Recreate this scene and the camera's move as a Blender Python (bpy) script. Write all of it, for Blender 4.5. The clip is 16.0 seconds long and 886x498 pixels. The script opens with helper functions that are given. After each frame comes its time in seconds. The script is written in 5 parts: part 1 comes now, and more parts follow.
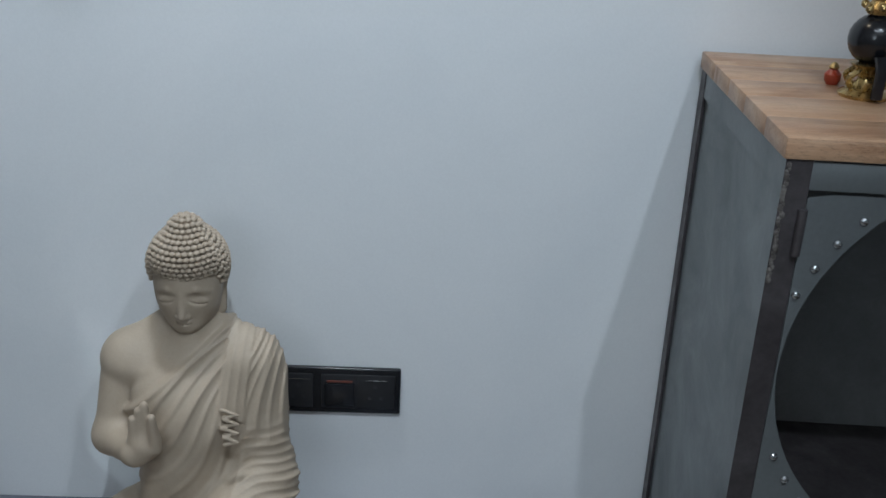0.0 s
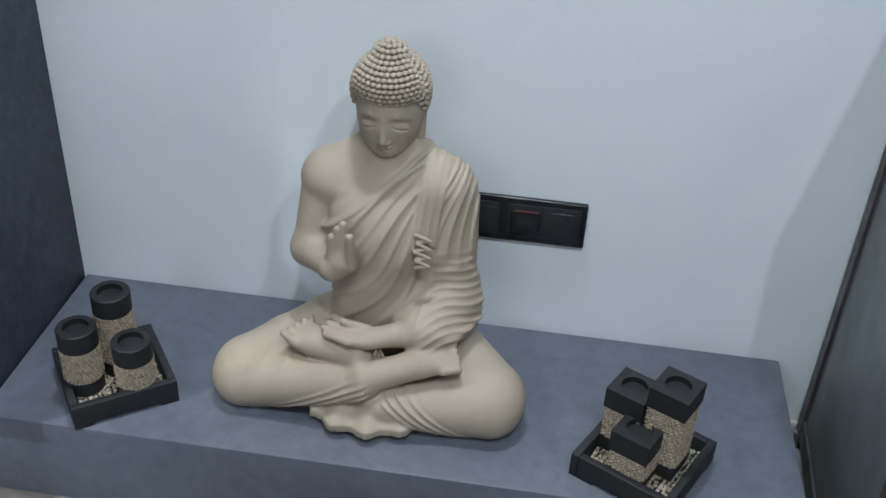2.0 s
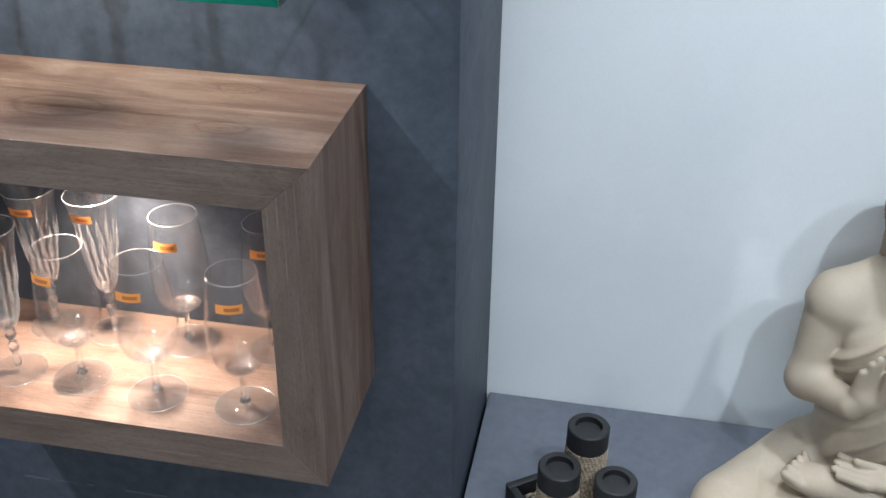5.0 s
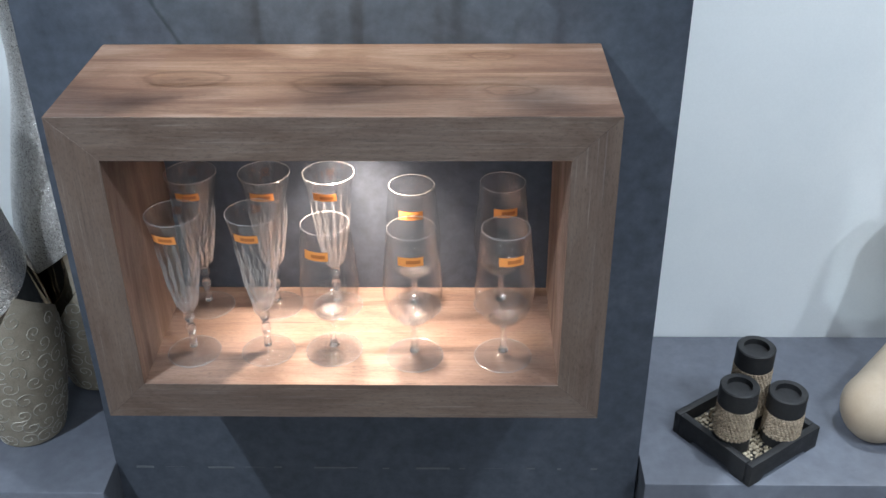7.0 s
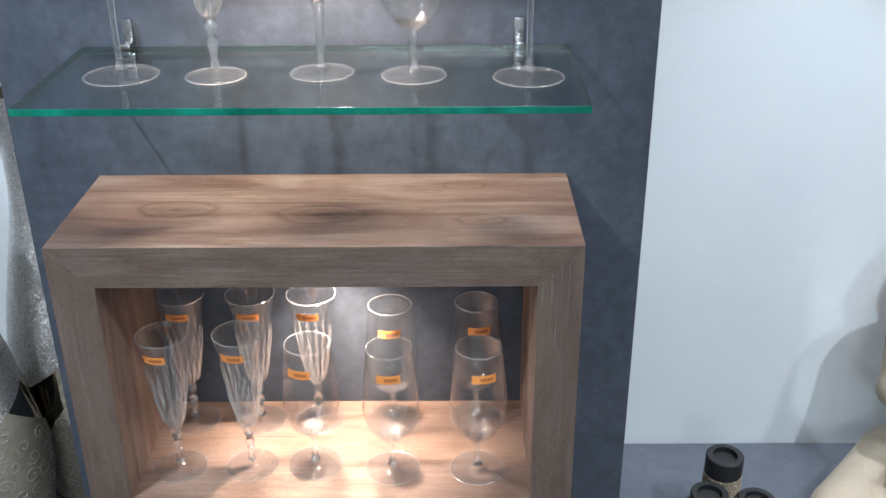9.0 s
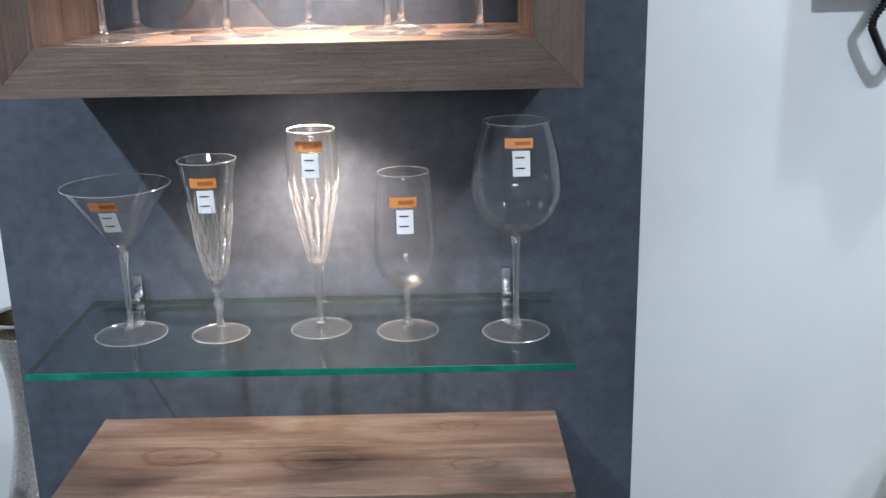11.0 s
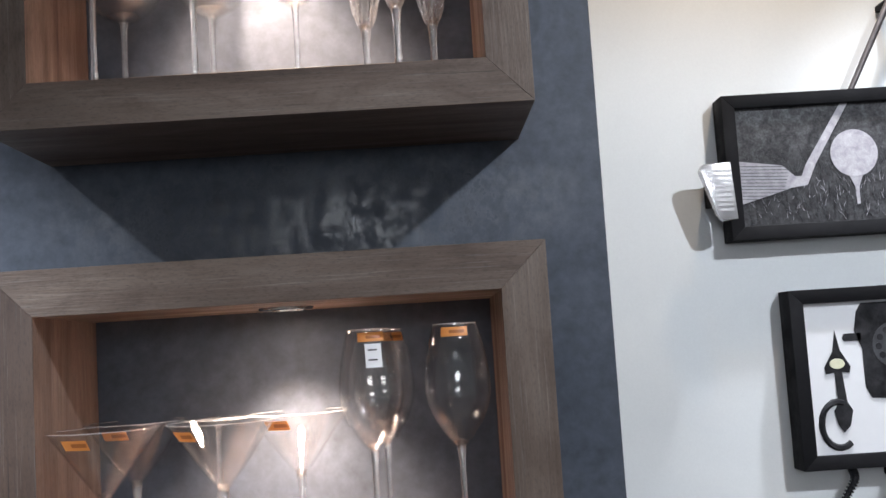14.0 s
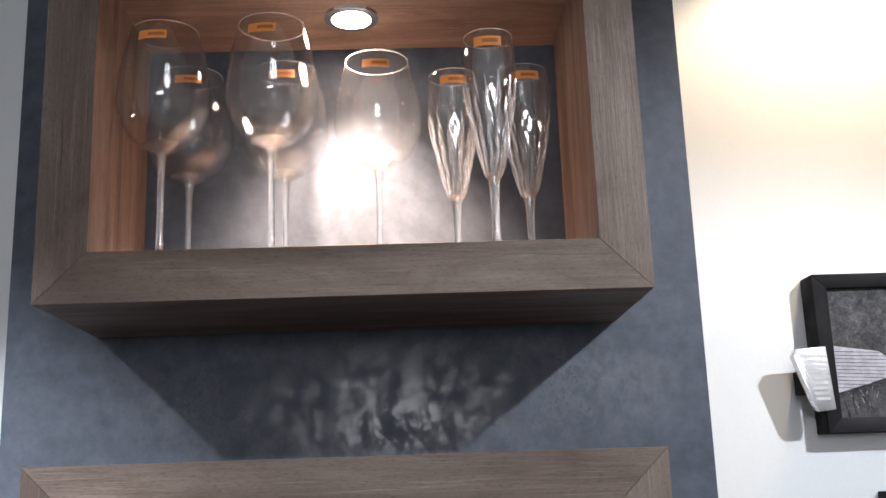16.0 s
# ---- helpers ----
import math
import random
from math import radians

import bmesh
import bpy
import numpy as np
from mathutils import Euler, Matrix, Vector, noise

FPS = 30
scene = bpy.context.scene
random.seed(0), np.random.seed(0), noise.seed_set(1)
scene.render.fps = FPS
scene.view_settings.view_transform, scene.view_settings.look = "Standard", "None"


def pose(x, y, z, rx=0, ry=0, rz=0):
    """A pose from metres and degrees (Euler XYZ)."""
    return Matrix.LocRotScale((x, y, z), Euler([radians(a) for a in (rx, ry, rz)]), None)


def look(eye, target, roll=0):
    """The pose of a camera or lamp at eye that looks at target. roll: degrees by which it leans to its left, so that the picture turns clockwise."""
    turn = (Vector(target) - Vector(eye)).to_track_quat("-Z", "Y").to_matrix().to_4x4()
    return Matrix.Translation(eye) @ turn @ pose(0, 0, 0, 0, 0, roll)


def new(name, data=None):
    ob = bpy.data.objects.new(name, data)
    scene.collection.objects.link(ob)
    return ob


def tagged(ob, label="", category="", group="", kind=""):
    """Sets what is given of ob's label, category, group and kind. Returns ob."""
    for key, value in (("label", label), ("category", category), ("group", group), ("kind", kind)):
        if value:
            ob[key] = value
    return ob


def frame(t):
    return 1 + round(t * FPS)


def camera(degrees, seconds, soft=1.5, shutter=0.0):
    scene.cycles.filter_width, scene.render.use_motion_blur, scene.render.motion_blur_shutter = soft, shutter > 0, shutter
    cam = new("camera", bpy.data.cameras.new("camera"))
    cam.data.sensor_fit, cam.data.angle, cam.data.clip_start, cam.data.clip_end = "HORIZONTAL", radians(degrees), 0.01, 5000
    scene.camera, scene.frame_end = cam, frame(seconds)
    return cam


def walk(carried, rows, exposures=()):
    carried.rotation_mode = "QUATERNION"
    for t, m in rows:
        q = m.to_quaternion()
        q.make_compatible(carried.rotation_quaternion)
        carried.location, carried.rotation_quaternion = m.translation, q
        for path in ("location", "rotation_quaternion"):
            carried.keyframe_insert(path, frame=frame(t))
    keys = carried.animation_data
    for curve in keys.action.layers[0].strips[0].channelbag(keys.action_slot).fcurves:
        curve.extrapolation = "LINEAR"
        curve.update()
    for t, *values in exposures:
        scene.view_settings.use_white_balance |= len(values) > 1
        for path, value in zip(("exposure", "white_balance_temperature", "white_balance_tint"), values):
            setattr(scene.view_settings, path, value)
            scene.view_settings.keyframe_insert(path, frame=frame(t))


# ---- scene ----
cam = camera(46.5, 16.0)
PATH = [
    (0, (1.523, -1.313, 1.432), (1.584, 0.539, 0.679), 2.8),
    (0.5, (1.496, -1.302, 1.447), (1.508, 0.519, 0.62), 3.1),
    (1, (1.486, -1.288, 1.46), (1.486, 0.407, 0.398), 3.6),
    (1.5, (1.469, -1.288, 1.471), (1.379, 0.389, 0.385), 3.0),
    (2, (1.438, -1.283, 1.477), (1.245, 0.371, 0.37), 3.1),
    (2.5, (1.385, -1.274, 1.476), (1.09, 0.362, 0.364), 3.6),
    (3, (1.286, -1.215, 1.477), (0.786, 0.372, 0.367), 3.2),
    (3.5, (1.168, -1.141, 1.481), (0.59, 0.432, 0.39), 2.8),
    (4, (1.017, -1.135, 1.495), (0.459, 0.456, 0.419), 3.5),
    (4.2, (0.949, -1.162, 1.492), (0.442, 0.456, 0.431), 2.8),
    (6.3, (0.318, -1.296, 1.513), (0.258, 0.42, 0.487), 1.4),
    (6.5, (0.266, -1.338, 1.508), (0.254, 0.376, 0.477), 1.1),
    (7, (0.161, -1.4, 1.504), (0.121, 0.304, 0.458), -0.6),
    (7.5, (0.107, -1.439, 1.5), (0.011, 0.27, 0.466), -1.0),
    (8, (0.121, -1.447, 1.493), (0.048, 0.26, 0.453), -0.3),
    (8.5, (0.146, -1.456, 1.52), (0.121, 0.275, 0.519), 0.4),
    (9, (0.18, -1.456, 1.578), (0.164, 0.337, 0.692), -0.5),
    (9.2, (0.185, -1.46, 1.599), (0.177, 0.364, 0.778), -1.0),
    (11.3, (0.184, -1.489, 1.721), (0.182, 0.441, 1.195), -1.2),
    (11.5, (0.182, -1.491, 1.741), (0.156, 0.45, 1.262), -1.3),
    (12, (0.182, -1.508, 1.798), (0.145, 0.474, 1.528), -1.5),
    (12.5, (0.181, -1.52, 1.81), (0.148, 0.474, 1.658), -1.9),
    (13, (0.194, -1.53, 1.832), (0.175, 0.469, 1.76), -2.4),
    (13.5, (0.199, -1.542, 1.851), (0.214, 0.457, 1.906), -3.1),
    (14, (0.197, -1.553, 1.872), (0.239, 0.438, 2.063), -3.6),
    (14.5, (0.189, -1.559, 1.902), (0.248, 0.418, 2.199), -4.4),
    (15, (0.143, -1.553, 1.914), (0.182, 0.411, 2.287), -3.8),
    (15.5, (0.103, -1.48, 1.915), (0.128, 0.484, 2.294), -2.5),
    (16, (0.074, -1.41, 1.96), (0.139, 0.535, 2.42), -2.0),
]
EXPOSURES = [(0, -0.4, 6500, 10), (1, -0.12, 6500, 10), (2.5, 0.05, 6500, 10), (3.5, 0.38, 6500, 10), (4, 0.4, 6500, 10), (6.3, 0.28, 6500, 10), (7.5, 0.55, 6500, 10), (8.5, 0.65, 6500, 10), (9, 0.5, 6500, 10), (11.5, 0.12, 6650, 13), (12.5, 0.12, 6900, 15), (13.5, 0.06, 6900, 15), (15, 0.3, 7350, 17), (16, 0.58, 7250, 17)]
walk(cam, [(t, look(*p)) for t, *p in PATH], EXPOSURES)

# ---- world and lights ----
world = bpy.data.worlds.new("world")
scene.world = world
world.use_nodes = True
world.node_tree.nodes["Background"].inputs[0].default_value = (0.7, 0.8, 0.95, 1)
world.node_tree.nodes["Background"].inputs[1].default_value = 0.3
scene.cycles.transparent_max_bounces = 24
COOL, WARM, LED = (0.76, 0.88, 1.0), (1.0, 0.84, 0.63), (1.0, 0.82, 0.67)


def spot(name, eye, target, watts, colour, angle, blend=0.5, radius=0.026):
    data = bpy.data.lights.new(name, "SPOT")
    data.energy, data.color, data.spot_size, data.spot_blend, data.shadow_soft_size = watts, colour, radians(angle), blend, radius
    ob = new(name, data)
    ob.matrix_world = look(eye, target)
    return ob


CEIL = 3.15
SPOTS = [((-1.335, -1.65, CEIL - 0.03), (-1.0, 0.2, 0.72), 290, COOL, 63), ((1.56, -1.65, CEIL - 0.03), (0.55, 0.2, 0.85), 158, COOL, 70), ((1.13, 0.1, CEIL - 0.03), (1.14, 0.08, 0.3), 150, COOL, 56),
         ((2.27, -1.7, CEIL - 0.03), (1.75, 0.3, 0.4), 95, COOL, 52), ((0.95, 0.04, CEIL - 0.03), (0.95, 0.39, 2.0), 23, WARM, 110)]
for eye, target, watts, colour, angle in SPOTS:
    spot("ceiling_spot", eye, target, watts, colour, angle, 0.9 if angle == 56 else 0.4)
for z, watts in ((0.927, 27), (1.941, 46), (2.598, 60)):
    spot("cabinet_spot", (0.003, -0.105, z - 0.012), (0.003, -0.09, z - 0.5), watts * 1.15, LED, 95, 1.0, 0.022)
spot("cabinet_spot", (0.003, -0.125, 1.516), (0.003, -0.11, 1.0), 34, LED, 115, 1.0, 0.022)
# unseen fill lamp added under the ceiling to lift the general brightness
panel = bpy.data.lights.new("added_ceiling_fill", "AREA")
panel.shape, panel.size, panel.size_y, panel.energy, panel.color = "RECTANGLE", 0.8, 1.0, 6, COOL
new("added_ceiling_fill", panel).matrix_world = pose(0.1, -3.6, CEIL - 0.02)
sign = bpy.data.lights.new("wall_panel", "AREA")
sign.shape, sign.size, sign.size_y, sign.energy, sign.color = "RECTANGLE", 1.1, 0.5, 24, COOL
new("wall_panel", sign).matrix_world = look((0.2, -4.47, 2.42), (0.2, 0, 2.42))


# ---- materials ----
def nodes_of(name):
    m = bpy.data.materials.new(name)
    m.use_nodes = True
    return m, m.node_tree, m.node_tree.nodes, m.node_tree.nodes["Principled BSDF"]


def node(tree, kind, **values):
    n = tree.nodes.new(kind)
    for key, value in values.items():
        n.inputs[key].default_value = value
    return n


def ramp(tree, source, stops):
    r = tree.nodes.new("ShaderNodeValToRGB")
    while len(r.color_ramp.elements) < len(stops):
        r.color_ramp.elements.new(0.5)
    for e, (at, c) in zip(r.color_ramp.elements, stops):
        e.position, e.color = at, (*c, 1) if len(c) == 3 else c
    tree.links.new(source, r.inputs[0])
    return r.outputs[0]


def grey(v):
    return (v, v, v)


def coords(tree, scale=(1, 1, 1), shift=False):
    at = tree.nodes.new("ShaderNodeTexCoord").outputs["Object"]
    if shift:
        add = tree.nodes.new("ShaderNodeVectorMath")
        add.operation = "MULTIPLY_ADD"
        info = tree.nodes.new("ShaderNodeObjectInfo")
        tree.links.new(info.outputs["Random"], add.inputs[0])
        add.inputs[1].default_value = (17.3, 9.1, 23.7)
        tree.links.new(at, add.inputs[2])
        at = add.outputs[0]
    mapping = node(tree, "ShaderNodeMapping", Scale=scale)
    tree.links.new(at, mapping.inputs["Vector"])
    return mapping.outputs[0]


def noise_of(tree, at, scale, detail=6, rough=0.6, distortion=0.0):
    n = node(tree, "ShaderNodeTexNoise", Scale=scale, Detail=detail, Roughness=rough, Distortion=distortion)
    tree.links.new(at, n.inputs["Vector"])
    return n.outputs[0]


def multiply(tree, a, b, factor=1.0):
    mix = tree.nodes.new("ShaderNodeMix")
    mix.data_type, mix.blend_type = "RGBA", "MULTIPLY"
    mix.inputs[0].default_value = factor
    tree.links.new(a, mix.inputs[6])
    tree.links.new(b, mix.inputs[7])
    return mix.outputs[2]


def relief(tree, shader, height, strength, distance):
    bump = node(tree, "ShaderNodeBump", Strength=strength, Distance=distance)
    tree.links.new(height, bump.inputs["Height"])
    tree.links.new(bump.outputs[0], shader.inputs["Normal"])


def surface(name, dark, light, scale, rough=(0.5, 0.7), fine=60, fine_depth=0.12, bump=0.2, distance=0.002, metal=0.0, distortion=0.6, spread=(0.3, 0.7), shift=False):
    """A mottled surface: broad patches between two colours, fine grain over them, uneven gloss and slight relief."""
    m, tree, nodes, shader = nodes_of(name)
    at = coords(tree, shift=shift)
    broad = noise_of(tree, at, scale, 5, 0.6, distortion)
    small = noise_of(tree, at, fine, 4, 0.65)
    base = ramp(tree, broad, [(spread[0], dark), (spread[1], light)])
    tree.links.new(multiply(tree, base, ramp(tree, small, [(0.3, grey(1 - fine_depth)), (0.7, grey(1.0))])), shader.inputs["Base Color"])
    tree.links.new(ramp(tree, noise_of(tree, at, scale * 2.3, 5, 0.65, distortion), [(0.35, grey(rough[0])), (0.65, grey(rough[1]))]), shader.inputs["Roughness"])
    relief(tree, shader, small, bump, distance)
    shader.inputs["Metallic"].default_value = metal
    return m


def wood(name, stops, axis, rough=(0.45, 0.7), knots=(), contrast=0.24):
    """Sawn boards with the grain along one axis, fibres, worn patches, and knots at the given places (x, y) of a level board."""
    m, tree, nodes, shader = nodes_of(name)
    at = coords(tree, [0.8 if n == axis else 6.0 for n in range(3)], True)
    fibre_at = coords(tree, [9.0 if n == axis else 150.0 for n in range(3)], True)
    grain = noise_of(tree, at, 2.4, 7, 0.6, 0.9)
    wear = noise_of(tree, coords(tree, [0.45 if n == axis else 1.0 for n in range(3)], True), 15, 6, 0.65, 0.8)
    out = ramp(tree, grain, stops)
    fibre = noise_of(tree, fibre_at, 1.6, 3, 0.6)
    pits = noise_of(tree, coords(tree, [45.0 if n == axis else 150.0 for n in range(3)], True), 3.0, 4, 0.7)
    out = multiply(tree, out, ramp(tree, pits, [(0.33, grey(0.5)), (0.48, grey(0.95)), (0.7, grey(1.0))]), 0.7)
    out = multiply(tree, out, ramp(tree, fibre, [(0.36, grey(0.5)), (0.6, grey(1.0))]), contrast)
    out = multiply(tree, out, ramp(tree, wear, [(0.36, (0.7, 0.62, 0.57)), (0.5, (0.97, 0.93, 0.9)), (0.62, grey(1.0))]), 0.85)
    cracks = noise_of(tree, coords(tree, [1.6 if n == axis else 70.0 for n in range(3)], True), 2.2, 5, 0.6, 0.3)
    out = multiply(tree, out, ramp(tree, cracks, [(0.27, grey(0.3)), (0.33, grey(0.9)), (0.4, grey(1.0))]), 0.8)
    bleach = noise_of(tree, coords(tree, [3.0 if n == axis else 150.0 for n in range(3)], True), 2.0, 6, 0.7, 0.2)
    pale = tree.nodes.new("ShaderNodeMix")
    pale.data_type, pale.blend_type = "RGBA", "SCREEN"
    tree.links.new(ramp(tree, bleach, [(0.57, grey(0.0)), (0.68, grey(0.13)), (0.76, grey(0.3))]), pale.inputs[7])
    tree.links.new(out, pale.inputs[6])
    pale.inputs[0].default_value = 0.4
    out = pale.outputs[2]
    plain_at = coords(tree)
    for x, y, size in knots:
        away = tree.nodes.new("ShaderNodeVectorMath")
        away.operation = "DISTANCE"
        shift = node(tree, "ShaderNodeMapping", Location=(-x / size / 2.1, -y / size, 0), Scale=(1 / size / 2.1, 1 / size, 0.0))
        tree.links.new(plain_at, shift.inputs["Vector"])
        bent = tree.nodes.new("ShaderNodeVectorMath")
        bent.operation = "MULTIPLY_ADD"
        n = node(tree, "ShaderNodeTexNoise", Scale=1.3, Detail=3)
        tree.links.new(shift.outputs[0], n.inputs["Vector"])
        tree.links.new(n.outputs["Color"], bent.inputs[0])
        bent.inputs[1].default_value = (0.5, 0.5, 0)
        tree.links.new(shift.outputs[0], bent.inputs[2])
        tree.links.new(bent.outputs[0], away.inputs[0])
        away.inputs[1].default_value = (0.25, 0.25, 0)
        out = multiply(tree, out, ramp(tree, away.outputs["Value"], [(0.08, (0.55, 0.45, 0.38)), (0.2, (0.95, 0.9, 0.86)), (0.4, (0.85, 0.78, 0.72)), (0.6, (1, 0.98, 0.96)), (0.72, (0.5, 0.4, 0.33)), (0.8, (0.9, 0.86, 0.82)), (1.0, grey(1.0))]), 0.8)
    tree.links.new(out, shader.inputs["Base Color"])
    tree.links.new(ramp(tree, grain, [(0.3, grey(rough[1])), (0.7, grey(rough[0]))]), shader.inputs["Roughness"])
    relief(tree, shader, fibre, 0.45, 0.0015)
    return m


def plain(name, colour, rough=0.5, metal=0.0, grain=40, depth=0.15, bump=0.08):
    return surface(name, [c * (1 - depth) for c in colour], colour, grain / 4, (rough * 0.85, min(1, rough * 1.15)), grain * 3, depth * 0.7, bump, 0.001, metal)


def glowing(name, colour, strength):
    m, tree, nodes, shader = nodes_of(name)
    shader.inputs["Emission Color"].default_value = (*colour, 1)
    shader.inputs["Emission Strength"].default_value = strength
    return m


def thin_glass(name, tint, base=0.05, gloss=0.03, haze=0.0, edge=0.5):
    """Clear glass that mirrors more towards its edges; haze is the share that scatters, on cuts and as painted glow on
    bowls, feet and rims.
    """
    m, tree, nodes, shader = nodes_of(name)
    nodes.remove(shader)
    clear, shine = nodes.new("ShaderNodeBsdfTransparent"), nodes.new("ShaderNodeBsdfGlossy")
    clear.inputs[0].default_value, shine.inputs["Roughness"].default_value = (*tint, 1), gloss
    mix, facing = nodes.new("ShaderNodeMixShader"), node(tree, "ShaderNodeLayerWeight", Blend=0.5)
    power, scaled = nodes.new("ShaderNodeMath"), nodes.new("ShaderNodeMath")
    power.operation, scaled.operation = "POWER", "MULTIPLY_ADD"
    power.inputs[1].default_value, scaled.inputs[1].default_value, scaled.inputs[2].default_value = 5.0, edge, base
    tree.links.new(facing.outputs["Facing"], power.inputs[0])
    tree.links.new(power.outputs[0], scaled.inputs[0])
    scatter, cloud, both = nodes.new("ShaderNodeBsdfDiffuse"), nodes.new("ShaderNodeBsdfTranslucent"), nodes.new("ShaderNodeMixShader")
    last = nodes.new("ShaderNodeMixShader")
    scatter.inputs[0].default_value = cloud.inputs[0].default_value = (0.92, 0.93, 0.95, 1)
    last.inputs[0].default_value = haze
    for a, b in ((scaled.outputs[0], mix.inputs[0]), (clear.outputs[0], mix.inputs[1]), (shine.outputs[0], mix.inputs[2]), (scatter.outputs[0], both.inputs[1]), (cloud.outputs[0], both.inputs[2]),
                 (mix.outputs[0], last.inputs[1]), (both.outputs[0], last.inputs[2]), (last.outputs[0], nodes["Material Output"].inputs[0])):
        tree.links.new(a, b)
    return m


PAINT = surface("white_wall_paint", (0.66, 0.69, 0.71), (0.74, 0.76, 0.77), 1.7, (0.5, 0.65), 220, 0.04, 0.1, 0.001)
STUCCO = surface("dark_trowelled_plaster", (0.066, 0.078, 0.1), (0.095, 0.109, 0.137), 5.5, (0.1, 0.3), 42, 0.3, 0.11, 0.0015, 0, 1.6)
tree = STUCCO.node_tree
streak = noise_of(tree, coords(tree, (1, 1, 0.8)), 34, 12, 0.78, 0.15)
near = tree.nodes.new("ShaderNodeVectorMath")
near.operation = "DISTANCE"
near.inputs[1].default_value = (0.04 * 0.75, 0.0, 2.09 * 3.0)
tree.links.new(coords(tree, (0.75, 1, 3.0)), near.inputs[0])
# a shinier patch added to place the glints below the upper cabinet
inside = ramp(tree, near.outputs["Value"], [(0.14, grey(1.0)), (0.34, grey(0.0))])
glint_mask = multiply(tree, inside, ramp(tree, streak, [(0.43, grey(1.0)), (0.5, grey(0.4)), (0.54, grey(0.0))]))
for socket, stops in (("Roughness", [(0.0, grey(0.46)), (0.7, grey(0.24))]), ("Specular IOR Level", [(0.0, grey(0.06)), (0.5, grey(0.3)), (1.0, grey(0.7))])):
    tree.links.new(ramp(tree, glint_mask, stops), tree.nodes["Principled BSDF"].inputs[socket])
BENCH = surface("slate_coloured_plaster", (0.098, 0.108, 0.135), (0.135, 0.148, 0.18), 5, (0.4, 0.6), 45, 0.2, 0.12, 0.001, 0, 1.2)
CONCRETE = surface("worn_concrete_floor", (0.165, 0.145, 0.122), (0.38, 0.39, 0.4), 4.2, (0.35, 0.6), 38, 0.3, 0.2, 0.002, 0, 0.3, (0.48, 0.66))
CEMENT = surface("pale_smeared_cement", (0.19, 0.185, 0.18), (0.36, 0.365, 0.37), 14, (0.6, 0.8), 90, 0.25, 0.3, 0.002)
CEILING = plain("white_ceiling_paint", (0.72, 0.73, 0.74), 0.8)
GREY_STOPS = [(0.25, (0.078, 0.053, 0.042)), (0.45, (0.113, 0.08, 0.064)), (0.6, (0.132, 0.097, 0.078)), (0.8, (0.17, 0.13, 0.107))]
TOP_STOPS = [(0.3, (0.062, 0.034, 0.026)), (0.44, (0.104, 0.062, 0.048)), (0.56, (0.145, 0.098, 0.08)), (0.7, (0.22, 0.17, 0.148))]
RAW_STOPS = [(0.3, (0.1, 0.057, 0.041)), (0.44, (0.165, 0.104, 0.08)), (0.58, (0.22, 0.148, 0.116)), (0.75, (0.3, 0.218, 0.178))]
BROWN_STOPS = [(0.25, (0.085, 0.052, 0.04)), (0.45, (0.155, 0.1, 0.077)), (0.6, (0.205, 0.142, 0.112)), (0.8, (0.27, 0.205, 0.172))]
GREY_X, GREY_Z = wood("weathered_wood_level", GREY_STOPS, 0), wood("weathered_wood_upright", GREY_STOPS, 2)
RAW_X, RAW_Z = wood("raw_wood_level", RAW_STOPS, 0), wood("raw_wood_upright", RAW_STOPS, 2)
PALE_X = wood("planed_wood_level", TOP_STOPS, 0, knots=((-0.205, -0.13, 0.036), (0.0, -0.15, 0.04), (0.222, -0.17, 0.022), (0.2, -0.05, 0.02)))
# weathered wood with the shade of the middle cabinet's left board in its colour
SHADED_Z = wood("shaded_wood_upright", [(at, (c[0] * 0.55, c[1] * 0.46, c[2] * 0.42)) for at, c in GREY_STOPS], 2)
BROWN_Z = wood("brown_wood_upright", BROWN_STOPS, 2, contrast=0.4)
MANGO = wood("oiled_mango_wood", [(0.3, (0.36, 0.2, 0.115)), (0.5, (0.5, 0.32, 0.2)), (0.7, (0.6, 0.42, 0.275))], 0, (0.3, 0.45))
CLAY = surface("unglazed_clay_resin", (0.345, 0.28, 0.21), (0.415, 0.343, 0.265), 9, (0.55, 0.7), 240, 0.07, 0.12, 0.0006)
BLACK_WOOD = plain("black_stained_wood", (0.013, 0.0135, 0.0155), 0.6, 0, 60, 0.3, 0.2)
ROPE = surface("twisted_natural_rope", (0.28, 0.21, 0.145), (0.62, 0.5, 0.37), 150, (0.8, 0.95), 420, 0.5, 0.6, 0.002)
PEBBLE = surface("pale_pebbles", (0.16, 0.125, 0.08), (0.5, 0.43, 0.32), 60, (0.35, 0.6), 300, 0.25, 0.1)
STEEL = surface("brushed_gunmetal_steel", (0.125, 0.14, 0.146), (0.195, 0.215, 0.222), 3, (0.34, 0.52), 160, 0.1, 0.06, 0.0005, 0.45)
# paler, less metallic steel: light inside the cabinet put into the colour
INNER_STEEL = surface("lightened_inner_steel", (0.16, 0.17, 0.172), (0.25, 0.262, 0.265), 3, (0.5, 0.65), 120, 0.12, 0.05, 0.0005, 0.1)
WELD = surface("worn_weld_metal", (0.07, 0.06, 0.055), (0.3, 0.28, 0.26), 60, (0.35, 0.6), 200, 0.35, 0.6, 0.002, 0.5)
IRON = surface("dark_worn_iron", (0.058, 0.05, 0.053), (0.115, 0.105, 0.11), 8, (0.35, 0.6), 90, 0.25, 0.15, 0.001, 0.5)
RIVET = plain("bright_rivet_steel", (0.6, 0.62, 0.64), 0.25, 1.0)
SATIN = plain("satin_silver", (0.78, 0.78, 0.8), 0.24, 0.75)
